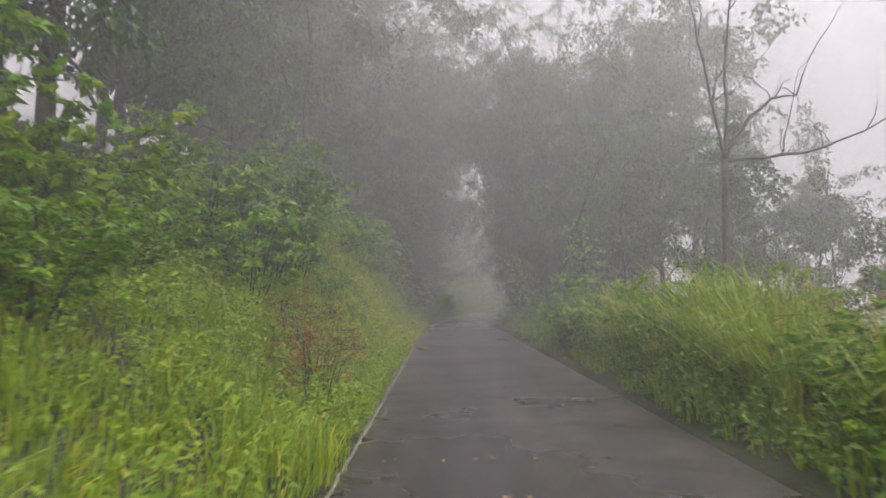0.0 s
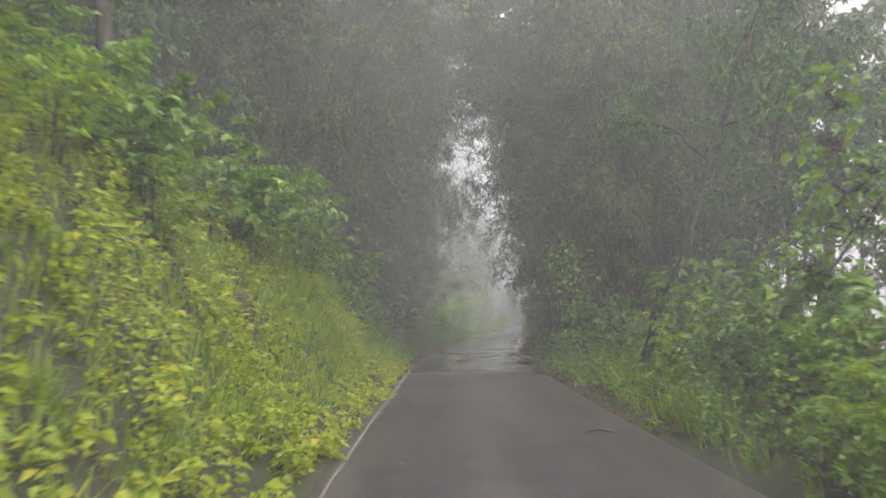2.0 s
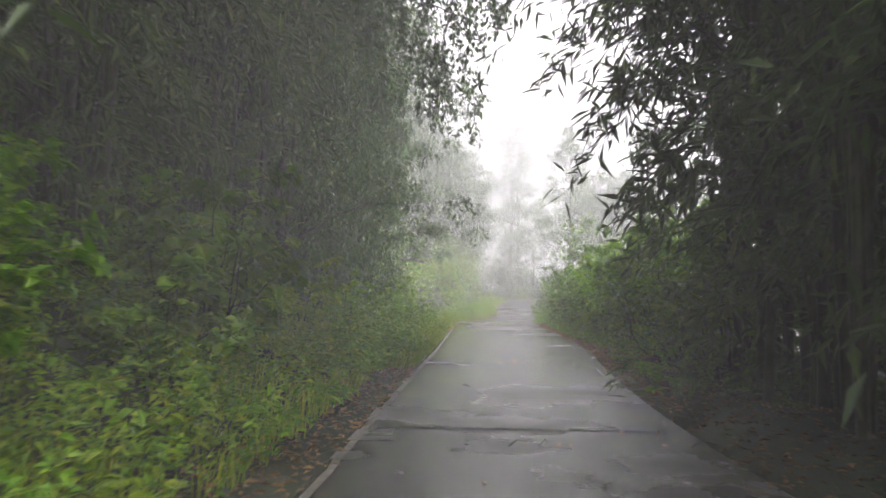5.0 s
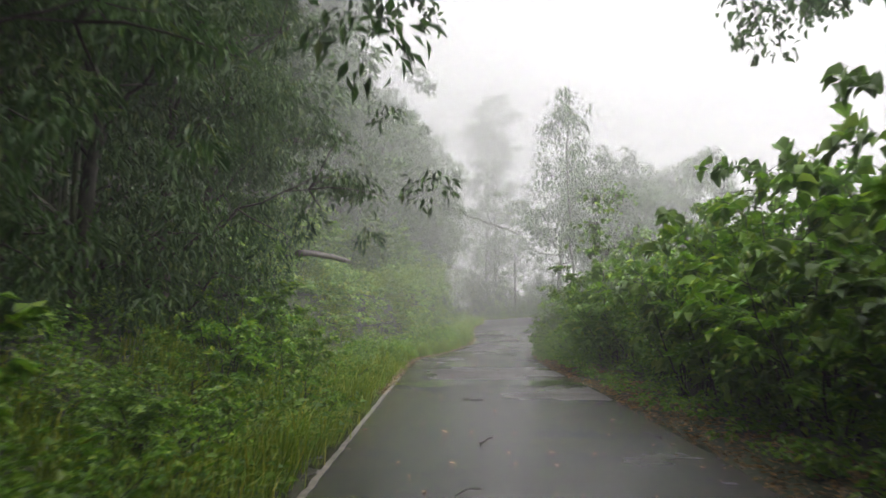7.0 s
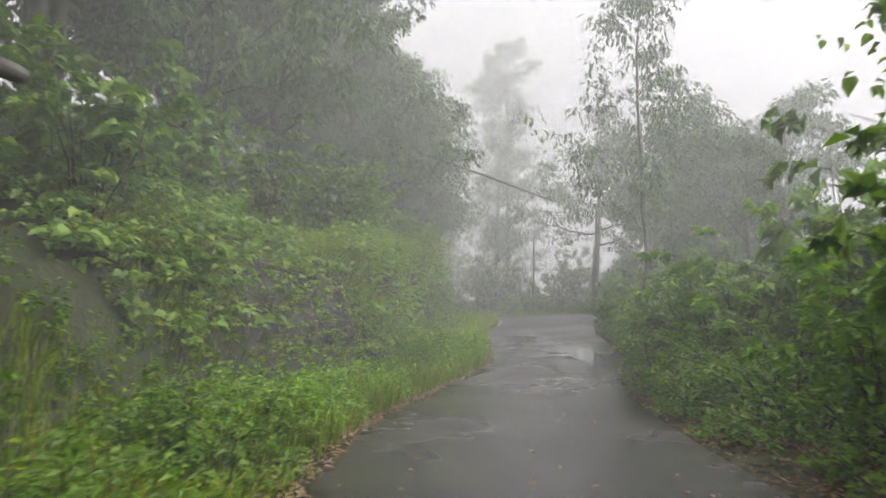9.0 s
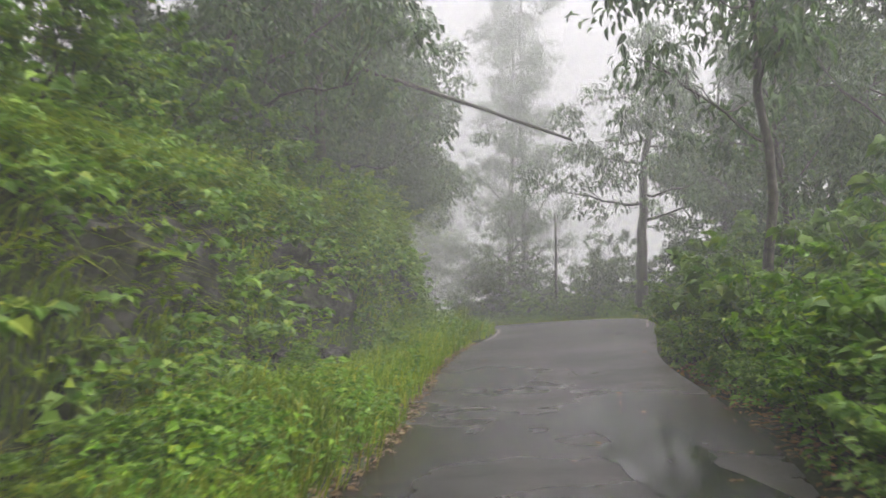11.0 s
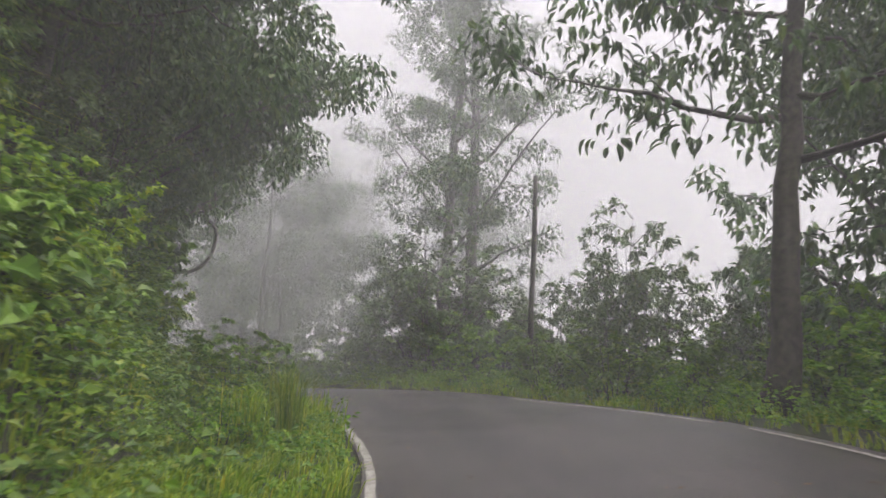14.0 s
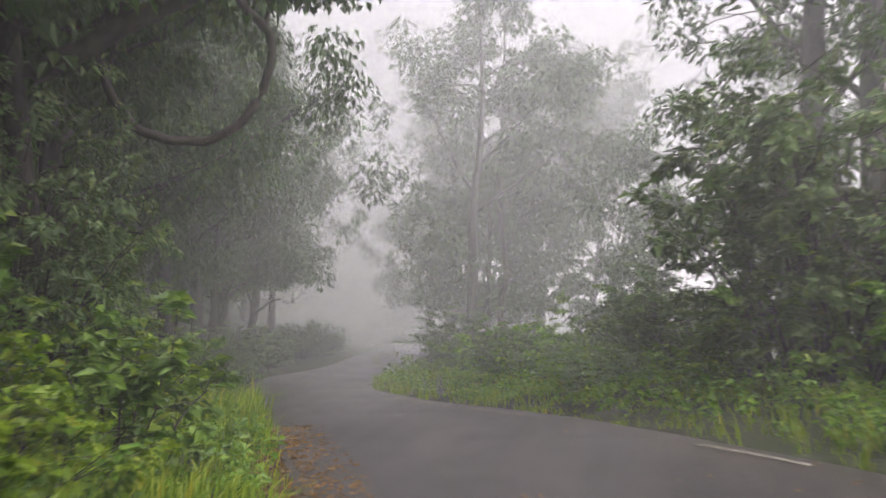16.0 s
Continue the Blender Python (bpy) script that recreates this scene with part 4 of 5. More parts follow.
plant(make_tree("tree with a leaning grey trunk and drooping broad leaves", 42, 12, 0.27, 0.36, 3.9, 5200, 0.28, limbs=13, lean=(0.9, 0.2), flat=-0.25, puff=0.5, droop=0.9, aspect=0.42, broad=True), 15.8, 126.4, turn=0)
twin = make_tree("tall straight tree with leaves high up the trunk", 43, 24, 0.28, 0.22, 3.6, 17000, 0.2, limbs=22, lean=(-0.2, 0), flat=0.8, puff=0.45, group="twin trees")
plant(twin, 13.7, 145.8, 1.0, 20)
plant(twin, 12.7, 146.4, 0.95, 200)
plant(make_tree("thin grey tree leaning away from the lane beside the bamboo", 49, 8.5, 0.11, 0.4, 2.2, 2400, 0.2, limbs=9, lean=(3.2, -0.3), flat=0.5, puff=0.35, aspect=0.35, droop=0.8), 3.95, 35.2, turn=0)
plant(make_tree("misty tree with crooked open limbs over the lane", 44, 13, 0.2, 0.3, 4.6, 4600, 0.29, limbs=9, flat=0.6, puff=0.5), 4.8, 158)

# ---- bushes and shrubs ----
bush_a = make_bush("green roadside bush with small oval leaves", M_BUSH_LEAF, 31, 1700, 0.125)
bush_b = make_bush("bright lime-green leafy bush on the bank", M_LIME_LEAF, 32, 1500, 0.12, 0.7)
bush_c = make_bush("large-leaved green shrub beside the wet lane", M_BUSH_LEAF, 33, 900, 0.19, 0.8, 2.0, True, name="shrub", group="roadside shrubs")
bush_d = make_bush("low leafy weeds growing over the verge", M_WEED_LEAF, 34, 1300, 0.1, 0.6, 0.9, group="verge weeds", name="weed_clump")
bush_e = make_bush("dry reddish-brown bush in the tall grass", M_RUST, 35, 1200, 0.09, 0.4, 1.4)
bush_f = make_bush("fresh green shrub with oval leaves beside the wet lane", M_WEED_LEAF, 37, 1700, 0.14, 0.6, 1.9, name="shrub", group="roadside shrubs")
mound = make_bush("big dark bush mounded round the foot of the trees", M_MOUND, 36, 9500, 0.08, 0.5, 1.7, stems=46)


def row_of(kinds, y0, y1, step, d0, d1, side, s0, s1, seed, tall=1.0):
    g = np.random.default_rng(seed)
    for y in np.arange(y0, y1, step):
        q = strip_points(g, 6, y, y + max(step, 1.2), d0, d1, side)
        if len(q):
            plant(kinds[g.integers(len(kinds))], q[0, 0], q[0, 1], g.uniform(s0, s1), tall=tall * g.uniform(0.85, 1.2))


row_of((bush_f, bush_a, bush_d), 6, 20, 1.4, 2.6, 4.2, -1, 0.8, 1.2, 1)
row_of((bush_a, bush_b), 5, 46, 1.6, 4.4, 6.0, -1, 1.0, 1.5, 2)
row_of((bush_d, bush_b), 20, 44, 2.2, 1.0, 3.2, -1, 0.45, 0.8, 3)
row_of((bush_c, bush_c, bush_f), 27, 45, 1.5, 2.2, 3.8, -1, 0.75, 1.15, 31)
row_of((bush_f, bush_c, bush_b), 43, 60, 1.4, 1.8, 3.6, -1, 0.7, 1.1, 4)
row_of((bush_d, bush_f, bush_a), 60, 82, 1.8, 1.6, 3.2, -1, 0.55, 0.85, 5)
row_of((bush_d, bush_f), 82, 98, 2.2, 0.8, 1.6, -1, 0.35, 0.5, 32)
row_of((bush_c, bush_a), 76, 120, 1.6, 4.2, 6.0, -1, 0.9, 1.4, 6)
row_of((bush_a, bush_b), 108, 119, 1.4, 3.3, 4.4, -1, 0.7, 1.1, 7)
row_of((bush_a, bush_b), 119, 140, 1.4, 3.2, 4.6, -1, 0.6, 0.9, 27)
row_of((bush_d, bush_b, bush_a), 88, 101, 2.4, 1.2, 1.9, -1, 0.35, 0.55, 28)
row_of((bush_f, bush_d), 57, 74, 1.5, 0.7, 1.6, -1, 0.4, 0.65, 29)
row_of((bush_d, bush_b), 122, 140, 1.5, 1.3, 2.0, -1, 0.45, 0.7, 8)
row_of((bush_a, bush_b), 135, 150, 1.2, 1.3, 3.4, -1, 0.8, 1.2, 9)
row_of((bush_a, bush_c), 128, 152, 1.6, 3.6, 6.0, -1, 1.2, 1.7, 10)
row_of((bush_f, bush_d), 4, 30, 1.2, 1.2, 2.0, 1, 0.65, 0.9, 11)
row_of((bush_f, bush_b, bush_e), 4, 42, 1.7, 2.6, 4.6, 1, 0.7, 1.05, 12)
row_of((bush_b, bush_c, bush_d), 18, 38, 1.3, 1.0, 2.4, 1, 0.7, 1.05, 13)
row_of((bush_c, bush_f, bush_f, bush_d), 58, 90, 1.2, 1.3, 2.2, 1, 0.95, 1.35, 14, 1.15)
row_of((bush_f, bush_c), 60, 92, 1.7, 2.8, 4.6, 1, 1.3, 1.85, 15, 1.25)
row_of((bush_a, bush_c, bush_a), 90, 110, 1.1, 0.95, 1.4, 1, 0.8, 1.1, 16)
row_of((bush_a, bush_c, bush_b), 90, 120, 1.6, 2.4, 4.5, 1, 1.1, 1.6, 17)
row_of((bush_f, bush_d, bush_a), 115, 135, 1.3, 1.3, 3.2, 1, 0.75, 1.2, 34)
row_of((bush_b, bush_f), 128, 137, 1.3, 1.2, 2.2, -1, 0.6, 0.9, 35)
row_of((mound,), 143, 170, 2.4, 1.2, 2.4, -1, 0.6, 0.95, 33, 0.9)
row_of((bush_d, bush_a), 118, 160, 1.4, 2.2, 4.2, 1, 0.7, 1.2, 18)
row_of((mound, bush_a), 116, 160, 2.6, 5.0, 8.0, 1, 1.0, 1.5, 19)
row_of((bush_f, bush_a), 87, 106, 1.2, 0.45, 0.8, 1, 0.5, 0.75, 30)
for p, x, y, s, t in ((bush_e, -1.6, 11.0, 0.65, 1.3), (bush_e, -1.9, 12.4, 0.7, 1.2), (bush_e, -2.4, 14.0, 0.7, 1.1), (bush_e, 4.4, 9.6, 0.8, 1.1), (bush_a, -4.4, 23.2, 1.3, 1.1), (bush_a, -5.6, 24.5, 1.5, 1.1), (bush_f, -6.3, 11.5, 1.5, 1.25), (bush_a, -3.4, 19.5, 1.2, 1.1), (bush_a, -4.0, 21.4, 1.5, 1.1), (bush_c, -3.6, 17.4, 1.2, 1.0), (bush_a, -4.9, 18.0, 1.6, 1.2), (bush_a, -5.4, 26.8, 1.5, 1.1), (bush_c, -4.6, 35.0, 1.0, 0.9),
                      (bush_f, -2.9, 45.2, 1.2, 1.1), (bush_f, -3.4, 47.2, 1.3, 1.1), (bush_f, -2.5, 48.6, 1.0, 0.9), (bush_a, 4.9, 36.5, 0.95, 0.9), (bush_c, 5.9, 38.6, 1.5, 0.85), (bush_c, 7.2, 40.2, 1.6, 0.9), (bush_d, 4.6, 39.6, 1.0, 0.9), (bush_d, 4.0, 37.4, 0.9, 0.8), (bush_c, 4.4, 42.0, 0.85, 1.1), (mound, 12.0, 141.8, 2.3, 1.25), (mound, 14.0, 142.8, 2.0, 1.0), (mound, 10.4, 145.5, 1.5, 0.9), (mound, 7.4, 146.2, 0.9, 0.6), (mound, 9.0, 143.6, 0.8, 0.55), (mound, 0.6, 148.8, 0.8, 0.8), (mound, -1.4, 153.5, 1.0, 0.8), (mound, 1.4, 145.6, 0.8, 0.7), (mound, 5.8, 150, 1.2, 0.8), (mound, 17.9, 139.3, 2.1, 1.75), (mound, 20.8, 135.0, 2.0, 1.5), (mound, 16.2, 141.0, 1.7, 1.5), (mound, 23.0, 140, 2.4, 1.7), (mound, 4.6, 126.9, 1.5, 1.5), (mound, 3.9, 132.6, 1.4, 1.5), (mound, 3.6, 123.4, 1.6, 1.5), (mound, 3.0, 137.6, 1.3, 1.5)):
    plant(p, x, y, s, tall=t)


def sapling(x, y, h, seed, label, mat, size=0.15):
    ob = make_tree(label, seed, h, 0.022, 0.12, 0.6, 330, size, mat, 10, (0.15, 0.1), 0.8, 0.5, True, 0.4, "", 0.2)
    return plant(ob, x, y)


sapling(4.7, 27.7, 4.0, 61, "slim sapling with broad pale leaves", M_BUSH_LEAF)
sapling(3.6, 40.9, 3.0, 62, "slim sapling in front of the bamboo", M_BUSH_LEAF)
sapling(-2.4, 47.2, 1.9, 63, "young shoot leaning from the weeds", M_WEED_LEAF)
sapling(7.6, 81.5, 4.8, 64, "tall leafy shoot above the shrubs", M_BUSH_LEAF)
sapling(9.4, 84.4, 5.3, 65, "tall leafy shoot above the shrubs", M_BUSH_LEAF)
sapling(-3.2, 40.5, 1.3, 66, "young broad-leaved plant on the bank", M_WEED_LEAF)


# ---- single woody things ----
def bare_tree():
    g = np.random.default_rng(9)
    ob = empty("dead_tree", "bare leafless tree with curved grey branches", "tree")
    part("trunk", tubes_mesh("trunk", [curve_line((0, 0, -0.3), (0.05, 0, 4.6), 0, 0.02, 10, 0.13, 0.09, g)], 9), M_BARK, ob)
    limbs = []
    for e, sag, r in (((-0.75, 0.2, 8.6), -0.1, 0.06), ((0.4, -0.2, 9.4), 0.1, 0.055), ((2.2, 0.3, 6.2), 0.35, 0.07), ((4.6, 0.2, 5.6), -0.3, 0.06)):
        p, rad = curve_line((0.05, 0, 4.55), e, sag, 0.06, 9, r, 0.02, g)
        limbs.append((p, rad))
        for _ in range(4):
            s = p[g.integers(3, 9)]
            q = s + g.normal(0, 0.5, 3) + (0.2, 0, 0.9)
            limbs.append(curve_line(s, q, 0.1, 0.05, 6, 0.022, 0.008, g))
            limbs.append(curve_line(q, q + g.normal(0, 0.3, 3) + (0, 0, 0.4), 0.02, 0.03, 4, 0.009, 0.004, g))
    for l_ in limbs:
        part("limb", tubes_mesh("limb", [l_], 6), M_BARK, ob)
    return ob


plant(bare_tree(), 7.7, 23.4, turn=0, tall=1.13)


def pole(name, a, b, r0, r1, label, category, seed, mat=M_LOG):
    g = np.random.default_rng(seed)
    p, rad = curve_line(a, b, 0.05, 0.012, 12, r0, r1, g)
    rad = rad * g.uniform(0.93, 1.07, 12)
    return tagged(part(name, tubes_mesh(name, [(p, rad)], 10), mat), label, category)


pole("fallen_log", (0.25, 76.5, 2.6), (1.13, 80.43, 2.68), 0.072, 0.055, "broken grey log lodged in the bamboo above the verge", "log", 1)
pole("leaning_pole", (1.2, 117.0, 10.2), (11.3, 116.5, 6.75), 0.09, 0.05, "long bare trunk leaning out of the trees over the lane", "log", 2, M_BARK)
pole("dead_post", (14.15, 136.9, 0.3), (14.1, 136.7, 6.85), 0.085, 0.065, "bare broken tree trunk standing like a post", "tree", 3, M_BARK)
pole("fallen_branch", (-0.55, 55.6, 0.16), (-1.9, 57.6, 0.45), 0.03, 0.05, "dark fallen branch in the grass", "branch", 4, M_BARK)


def over_tree(label, seed, x0, y0, high, reaches, n, size):
    """A tree beside the lane whose long limbs hang leafy twigs over it."""
    g = np.random.default_rng(seed)
    ob = empty("tree", label, "tree")
    z0 = float(terrain_z([x0], [y0])[0])
    part("trunk", tubes_mesh("trunk", [curve_line((x0, y0, z0 - 0.3), (x0 + 0.4, y0, high + 1.2), 0, 0.06, 14, 0.2, 0.09, g)], 9), M_BARK, ob)
    limbs, tips = [], []
    for drop, e in reaches:
        p, rad = curve_line((x0 + 0.35, y0, high), e, 0.7, 0.08, 14, 0.075, 0.014, g)
        limbs.append((p, rad))
        for i in range(7, 14):
            for _ in range(3):
                q = p[i] + np.array([g.normal(0, 0.3), g.normal(0, 0.5), -g.uniform(0.2, drop) * (i - 4) / 9])
                limbs.append(curve_line(p[i], q, 0.1, 0.03, 5, 0.012, 0.004, g))
                tips += [q, q * 0.75 + p[i] * 0.25, q * 0.5 + p[i] * 0.5]
    part("limbs", tubes_mesh("limbs", limbs, 5), M_BARK, ob)["kind"] = "stuff"
    tips = np.array(tips)
    base = tips[g.integers(0, len(tips), n)] + unit(g.normal(0, 1, (n, 3))) * g.uniform(0, 0.3, (n, 1))
    L = size * g.uniform(0.6, 1.2, n)
    part("crown", leaf_mesh("crown", base, g.normal(0, 0.6, (n, 3)) - (0, 0, 0.6), g.normal(0, 0.4, (n, 3)) + (0, 0, 1), L, L * 0.6, True), M_TREE_LEAF, ob)


over_tree("tree with a long limb hanging leaves over the lane", 15, -3.8, 73.0, 8.2, ((3.6, (3.0, 75.4, 8.7)), (2.2, (2.2, 74.2, 9.6)), (1.2, (-0.5, 74, 8.6))), 1900, 0.2)
over_tree("leaning tree whose thin limbs hang leaves over the lane", 17, -3.4, 63.5, 8.2, ((2.6, (1.3, 63.8, 7.9)), (2.4, (2.6, 65.0, 8.6)), (2.6, (-0.2, 62.0, 7.6))), 3000, 0.16)
over_tree("tall roadside tree with leafy limb ends high over the shrubs", 16, 13.0, 75.5, 7.6, ((1.6, (8.6, 74.0, 7.3)), (1.2, (10.6, 72.6, 7.4))), 900, 0.2)


def ring_vine():
    """A thick liana that loops in a ring below an overhanging limb."""
    g = np.random.default_rng(19)
    ob = empty("liana", "thick dark liana looped in a ring below a limb", "vine")
    c, r = np.array([4.2, 138.75, 4.66]), 0.96
    side = unit(np.array([0.92, 0.39, 0.0]))
    a = np.linspace(radians(120), radians(415), 30)
    p = c + r * (np.cos(a)[:, None] * side * (1 + 0.06 * np.sin(3 * a))[:, None] + np.sin(a)[:, None] * np.array([0, 0, 1.0])) + g.normal(0, 0.012, (30, 3))
    part("loop", tubes_mesh("loop", [(p, np.full(30, 0.055))], 8), M_BARK, ob)
    part("limb", tubes_mesh("limb", [curve_line((0.9, 137.2, 3.2), (4.9, 139.05, 5.7), 0.15, 0.04, 10, 0.16, 0.1, g)], 9), M_BARK, ob)
    part("strand", tubes_mesh("strand", [curve_line((3.7, 138.65, 7.4), (3.4, 138.5, 4.1), 0.0, 0.05, 10, 0.03, 0.025, g)], 6), M_BARK, ob)
    part("strand", tubes_mesh("strand", [curve_line((4.8, 139.05, 7.2), (5.05, 139.1, 5.0), 0.0, 0.05, 10, 0.03, 0.025, g)], 6), M_BARK, ob)


ring_vine()


# ---- rock bank ----
def rock(x, y, z, s, seed, label="dark wet rock jutting from the bank", mat=M_ROCK):
    g = np.random.default_rng(seed)
    bm = bmesh.new()
    bmesh.ops.create_icosphere(bm, subdivisions=4, radius=1)
    off = Vector(g.uniform(0, 50, 3))
    for v in bm.verts:
        n = v.co.normalized()
        k = 1 + 0.35 * noise.noise(n * 1.6 + off) + 0.22 * noise.noise(n * 4 + off)
        cell = noise.voronoi(n * 2.2 + off)[0]
        k += 0.16 * (cell[1] - cell[0]) - 0.05
        v.co = Vector((n.x * s[0], n.y * s[1], n.z * s[2])) * k
    ob = part("rock", bm, mat)
    ob.matrix_basis = Matrix.Translation((x, y, z)) @ Matrix.Rotation(g.uniform(-0.2, 0.2), 4, "Z")
    tagged(ob, label, "rock", "rocks of the bank")


def rock_face(y0, y1, low, top, seed):
    """A broken ledge of dark rock standing out of the bank: blocky, leaning back, sunk into the soil at its rim."""
    g = np.random.default_rng(seed)
    ks = np.where((RC[:, 1] >= y0) & (RC[:, 1] <= y1))[0]
    rows, cols = int((y1 - y0) / 0.13), 18
    k = np.linspace(ks[0], ks[-1], rows)
    idx = np.arange(len(RC))
    e, nn = (np.stack([np.interp(k, idx, m[:, i]) for i in (0, 1)], 1) for m in (ROAD[:, :2], right_n))
    ry = np.interp(k, idx, RC[:, 1])
    toe, w = np.interp(ry, BANK_Y, BANK_TOE), np.interp(ry, BANK_Y, BANK_W)
    off = Vector(g.uniform(0, 50, 3))
    v = []
    for i in range(rows):
        for j in range(cols):
            t = low + (top - low) * j / (cols - 1)
            q = e[i] - nn[i] * (toe[i] + w[i] * t)
            z = float(terrain_z(q[:1], q[1:])[0])
            p = Vector((q[0] * 0.6, q[1] * 0.55, z * 1.1)) + off
            cell = noise.voronoi(p * 1.25)[0]
            rim = min(1.0, 4 * j / cols, 4 * (cols - 1 - j) / cols + 0.1, 5 * i / rows, 5 * (rows - 1 - i) / rows)
            out = (0.3 * min(0.9, cell[1] - cell[0]) + 0.3 * noise.noise(p * 0.9) + 0.07 * noise.noise(p * 5) + 0.12) * rim - 0.12 * (1 - rim)
            v.append((q[0] + nn[i, 0] * out, q[1] + nn[i, 1] * out + 0.1 * noise.noise(p * 2), z + 0.25 * out + 0.08 * noise.noise(p * 3)))
    i = np.arange(rows - 1)[:, None] * cols + np.arange(cols - 1)
    f = np.stack([i, i + cols, i + cols + 1, i + 1], -1).reshape(-1, 4)
    tagged(part("rock_outcrop", mesh_of("rock_outcrop", v, f), M_ROCK), "dark wet broken rock ledge bare in the bank", "rock", "rocks of the bank")


for i, (y0, y1, low, top) in enumerate(((85, 96, 0.3, 0.85), (96.5, 103, 0.35, 0.75), (104, 110.5, 0.3, 0.75), (113.5, 118, 0.35, 0.7))):
    rock_face(y0, y1, low, top, 70 + i)
g = np.random.default_rng(3)
for y in (95.2, 103.0, 106.2, 107.1):
    k = int(np.argmin(np.abs(RC[:, 1] - y)))
    q = ROAD[k, :2] - right_n[k] * (float(np.interp(y, BANK_Y, BANK_TOE)) + 0.1)
    rock(q[0], q[1], float(terrain_z(q[:1], q[1:])[0]) + 0.1, (0.4, g.uniform(0.4, 0.7), g.uniform(0.22, 0.34)), int(y * 10), "angular dark rock slab fallen at the foot of the bank")
for i, (x, y, s) in enumerate(((-2.3, 30.5, 0.75), (-2.6, 32.3, 0.8), (-2.2, 33.8, 0.6))):
    rock(x - 0.55, y, float(terrain_z([x], [y])[0]) - 0.1, (0.75 * s, 1.2 * s, 0.9 * s), 300 + i, "mossy dark soil bare on the steep bank", M_SOIL)


# ---- fallen bamboo sheaths and bits on the tarmac ----
def sheath(x, y, turn, L, W, mat, label, seed):
    """A dry curled culm sheath: a rolled, tapering husk."""
    g = np.random.default_rng(seed)
    u, w = np.linspace(0, 1, 9), np.linspace(-1, 1, 7)
    uu, ww = np.meshgrid(u, w, indexing="ij")
    prof = np.sin(np.pi * np.clip(uu * 0.85 + 0.12, 0, 1)) ** 0.7
    ang = ww * 2.3
    px = (uu - 0.5) * L
    py = W * prof * np.sin(ang) * 0.6
    pz = W * prof * (1 - np.cos(ang)) * 0.36 + 0.01 + 0.02 * np.sin(uu * 5 + g.uniform(0, 6))
    v = np.stack([px, py + g.normal(0, 0.003, px.shape), pz], -1).reshape(-1, 3)
    i = np.arange(8)[:, None] * 7 + np.arange(6)
    f = np.stack([i, i + 1, i + 8, i + 7], -1).reshape(-1, 4)
    ob = part("bamboo_sheath", mesh_of("bamboo_sheath", v, f, True), mat)
    md = ob.modifiers.new("thickness", "SOLIDIFY")
    md.thickness = 0.006
    d, _ = lateral([x], [y])
    z = float(road_z(x, y)) if d[0] == 0 else max(float(terrain_z([x], [y])[0]), float(road_z(x, y)))
    ob.matrix_basis = pose(x, y, z + 0.008, 0, 0, turn)
    return tagged(ob, label, "bamboo sheath", "fallen sheaths")


for i, (x, y, turn, L, W, m) in enumerate(((1.18, 48.85, 15, 0.36, 0.12, M_SHEATH), (0.94, 46.8, -25, 0.36, 0.11, M_SHEATH), (0.84, 46.95, 50, 0.2, 0.12, M_RUSTBARK), (1.3, 47.35, -10, 0.34, 0.06, M_SHEATH), (1.0, 47.15, 70, 0.24, 0.06, M_STRAW), (2.85, 49.35, 170, 0.42, 0.1, M_LOG),
                                         (4.2, 49.6, 25, 0.5, 0.13, M_SHEATH), (3.9, 48.45, 12, 0.5, 0.1, M_SHEATH), (4.5, 49.3, -40, 0.32, 0.2, M_RUSTBARK), (3.2, 47.3, -35, 0.28, 0.16, M_STRAW), (3.7, 46.75, -38, 0.6, 0.17, M_RUSTBARK), (3.1, 48.5, -30, 0.4, 0.05, M_STRAW), (3.05, 47.1, 10, 0.2, 0.09, M_SHEATH),
                                         (3.0, 45.75, -18, 0.55, 0.14, M_RUSTBARK), (2.8, 44.75, -35, 0.5, 0.13, M_LOG), (2.4, 45.4, 8, 0.45, 0.05, M_STRAW), (3.5, 44.2, 60, 0.4, 0.12, M_SHEATH), (3.9, 45.3, 100, 0.45, 0.14, M_RUSTBARK), (-0.55, 24.4, 10, 0.3, 0.1, M_RUSTBARK), (2.05, 29.0, 12, 0.4, 0.06, M_LOG))):
    sheath(x, y, turn, L, W, m, {M_SHEATH: "curled yellow bamboo sheath lying on wet asphalt", M_RUSTBARK: "rust-brown rolled bamboo husk lying in the wet", M_STRAW: "flat straw-coloured bamboo sheath on the wet lane", M_LOG: "grey broken bamboo end lying on the lane"}[m], 400 + i)


def twig(x, y, turn, L, seed):
    """A thin crooked stick fallen on the lane."""
    g = np.random.default_rng(seed)
    p, rad = curve_line((-L / 2, 0, 0.012), (L / 2, 0, 0.012), 0.01, 0.012, 7, 0.008, 0.003, g)
    ob = part("twig", tubes_mesh("twig", [(p, rad)], 5), M_BARK)
    ob.matrix_basis = pose(x, y, float(road_z(x, y)), 0, 0, turn)
    tagged(ob, "thin dark crooked twig fallen on wet asphalt", "twig", "fallen twigs")


g = np.random.default_rng(77)
for y0, y1, n in ((44, 52, 14), (55, 66, 9), (66, 80, 9), (97, 112, 7), (20, 32, 5)):
    for _ in range(n):
        y = g.uniform(y0, y1)
        k = int(np.argmin(np.abs(RC[:, 1] - y)))
        q = ROAD[k, :2] + (ROAD[k, 2:] - ROAD[k, :2]) * g.beta(1.2, 0.8)
        twig(q[0], q[1], g.uniform(0, 180), g.uniform(0.12, 0.45), int(g.integers(1000)))


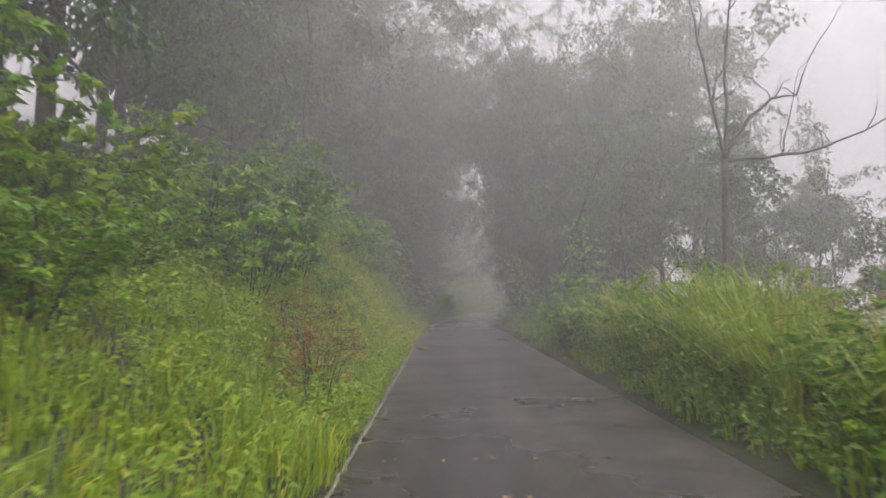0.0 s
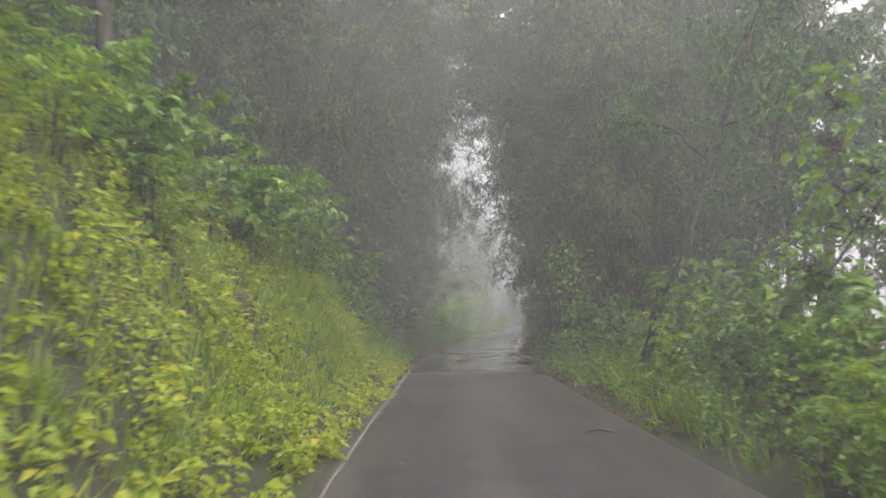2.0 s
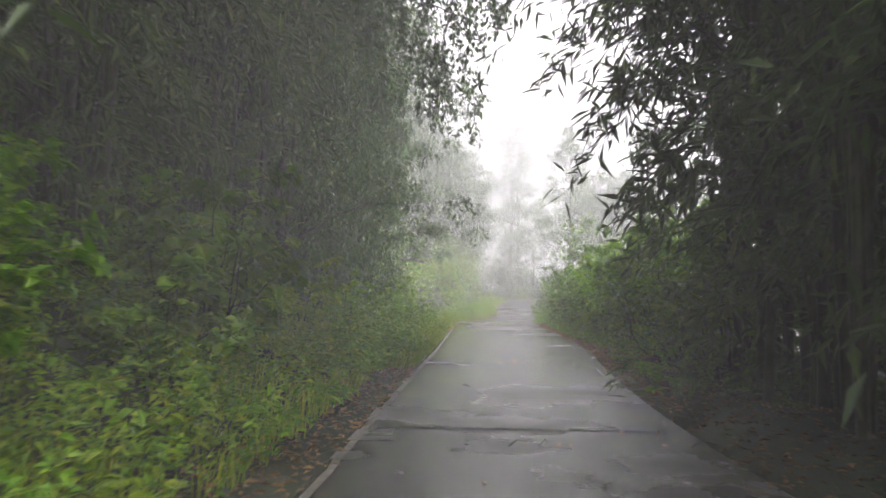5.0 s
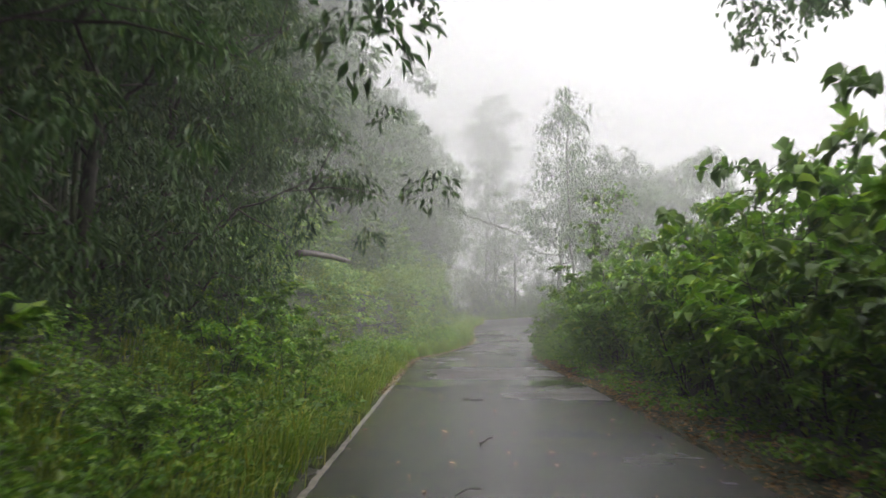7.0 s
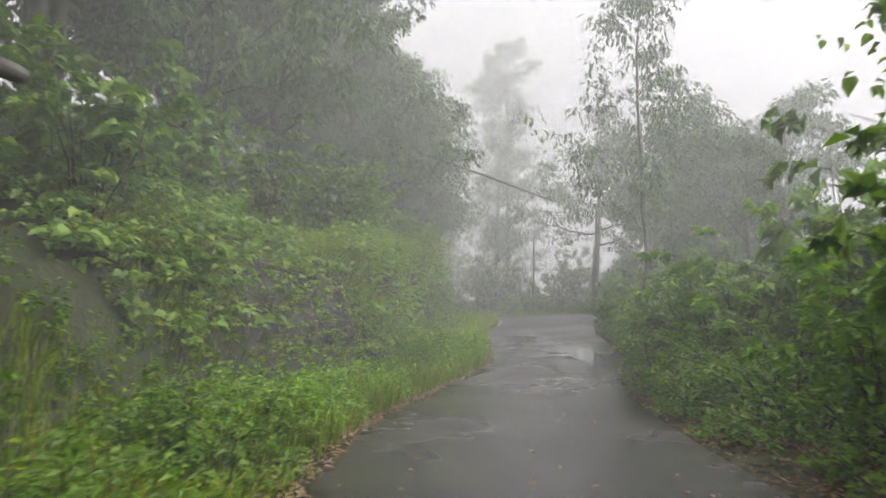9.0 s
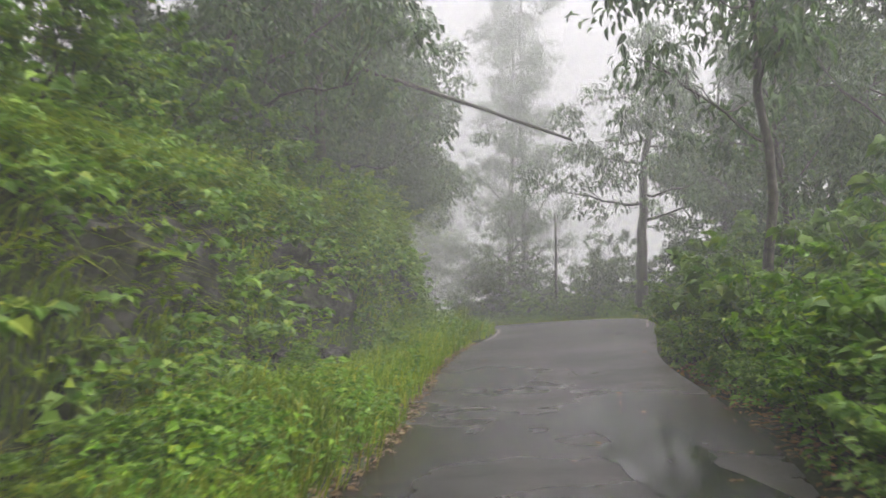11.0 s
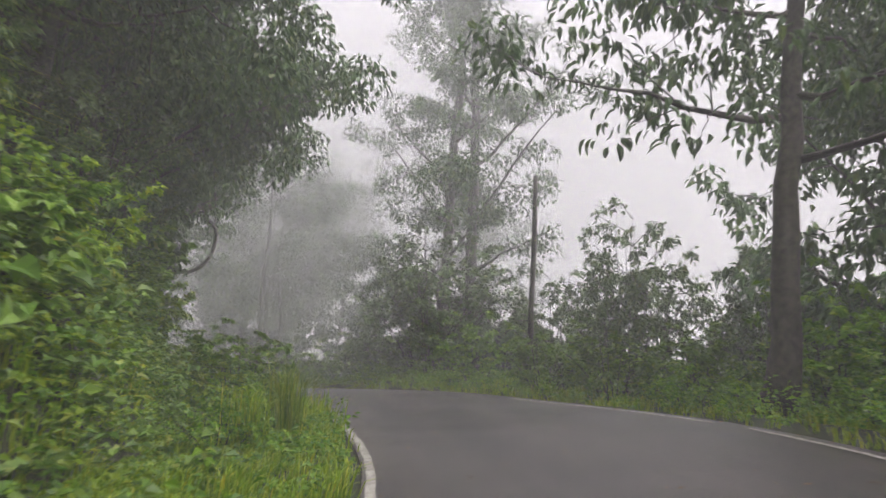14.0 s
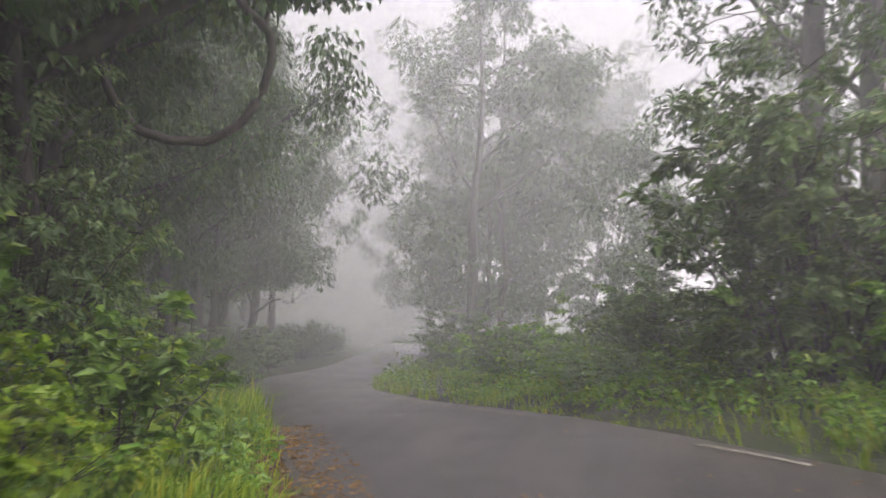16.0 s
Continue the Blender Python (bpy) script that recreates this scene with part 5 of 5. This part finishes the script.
def road_bits():
    """Small wet leaves and twigs scattered over the tarmac."""
    g = np.random.default_rng(8)
    n = 900
    k = g.integers(50, 245, n)
    k = k[RC[k, 1] < 150]
    n = len(k)
    t = g.beta(0.7, 0.7, n)[:, None]
    q = ROAD[k, :2] * (1 - t) + ROAD[k, 2:] * t
    base = np.stack([q[:, 0], q[:, 1], road_z(q[:, 0], q[:, 1]) + 0.01], 1)
    L = g.uniform(0.03, 0.1, n)
    tagged(part("scattered_leaves", leaf_mesh("scattered_leaves", base, g.normal(0, 1, (n, 3)) * (1, 1, 0.05), np.array([0, 0, 1.0]) + g.normal(0, 0.1, (n, 3)), L, L * 0.4, False, 0.1), M_DRY), "small fallen leaves scattered over the asphalt", "leaves", kind="stuff")


def bend_litter():
    """Red-brown leaves washed together along the inner edge of the bend."""
    g = np.random.default_rng(88)
    ks = np.where((RC[:, 1] > 134) & (RC[:, 1] < 141))[0]
    k = g.choice(ks, 800)
    q = ROAD[k, :2] + right_n[k] * (0.1 + 0.5 * g.uniform(0, 1, (len(k), 1)) ** 2) + g.uniform(-0.35, 0.35, (len(k), 1)) * RDIR[k]
    base = np.stack([q[:, 0], q[:, 1], road_z(q[:, 0], q[:, 1]) + 0.01], 1)
    L = g.uniform(0.04, 0.11, len(k))
    tagged(part("leaf_litter", leaf_mesh("leaf_litter", base, g.normal(0, 1, (len(k), 3)) * (1, 1, 0.08), np.array([0, 0, 1.0]) + g.normal(0, 0.2, (len(k), 3)), L, L * 0.5, False, 0.15), M_DRY), "wet red-brown leaves washed along the tarmac edge", "leaf litter", kind="stuff")


road_bits()
bend_litter()


# ---- mist: thin flat veils across the valley stand in for haze, pierced along the camera's path ----
def build_mist():
    v, f = [], []
    ways = np.array([(r[1][1], r[1][0], r[1][2]) for r in PATH])
    for y in np.arange(4.0, 232.0, MIST_STEP):
        cx, cz = float(np.interp(y, ways[:, 0], ways[:, 1])), float(np.interp(y, ways[:, 0], ways[:, 2]))
        hole = 0.07 if y < ways[-1, 0] + 2 else 0.01
        x, z = [cx - 120, cx - hole, cx + hole, cx + 120], [-40, cz - hole, cz + hole, 40]
        b = len(v)
        for zz in z:
            for xx in x:
                v.append((xx, y, zz))
        for r in range(3):
            for c in range(3):
                if (r, c) != (1, 1):
                    f.append((b + r * 4 + c, b + r * 4 + c + 1, b + r * 4 + c + 5, b + r * 4 + c + 4))
    tagged(part("mist", mesh_of("mist", v, f), M_MIST), "thin white mist hanging between the trees", "mist", kind="stuff")


build_mist()
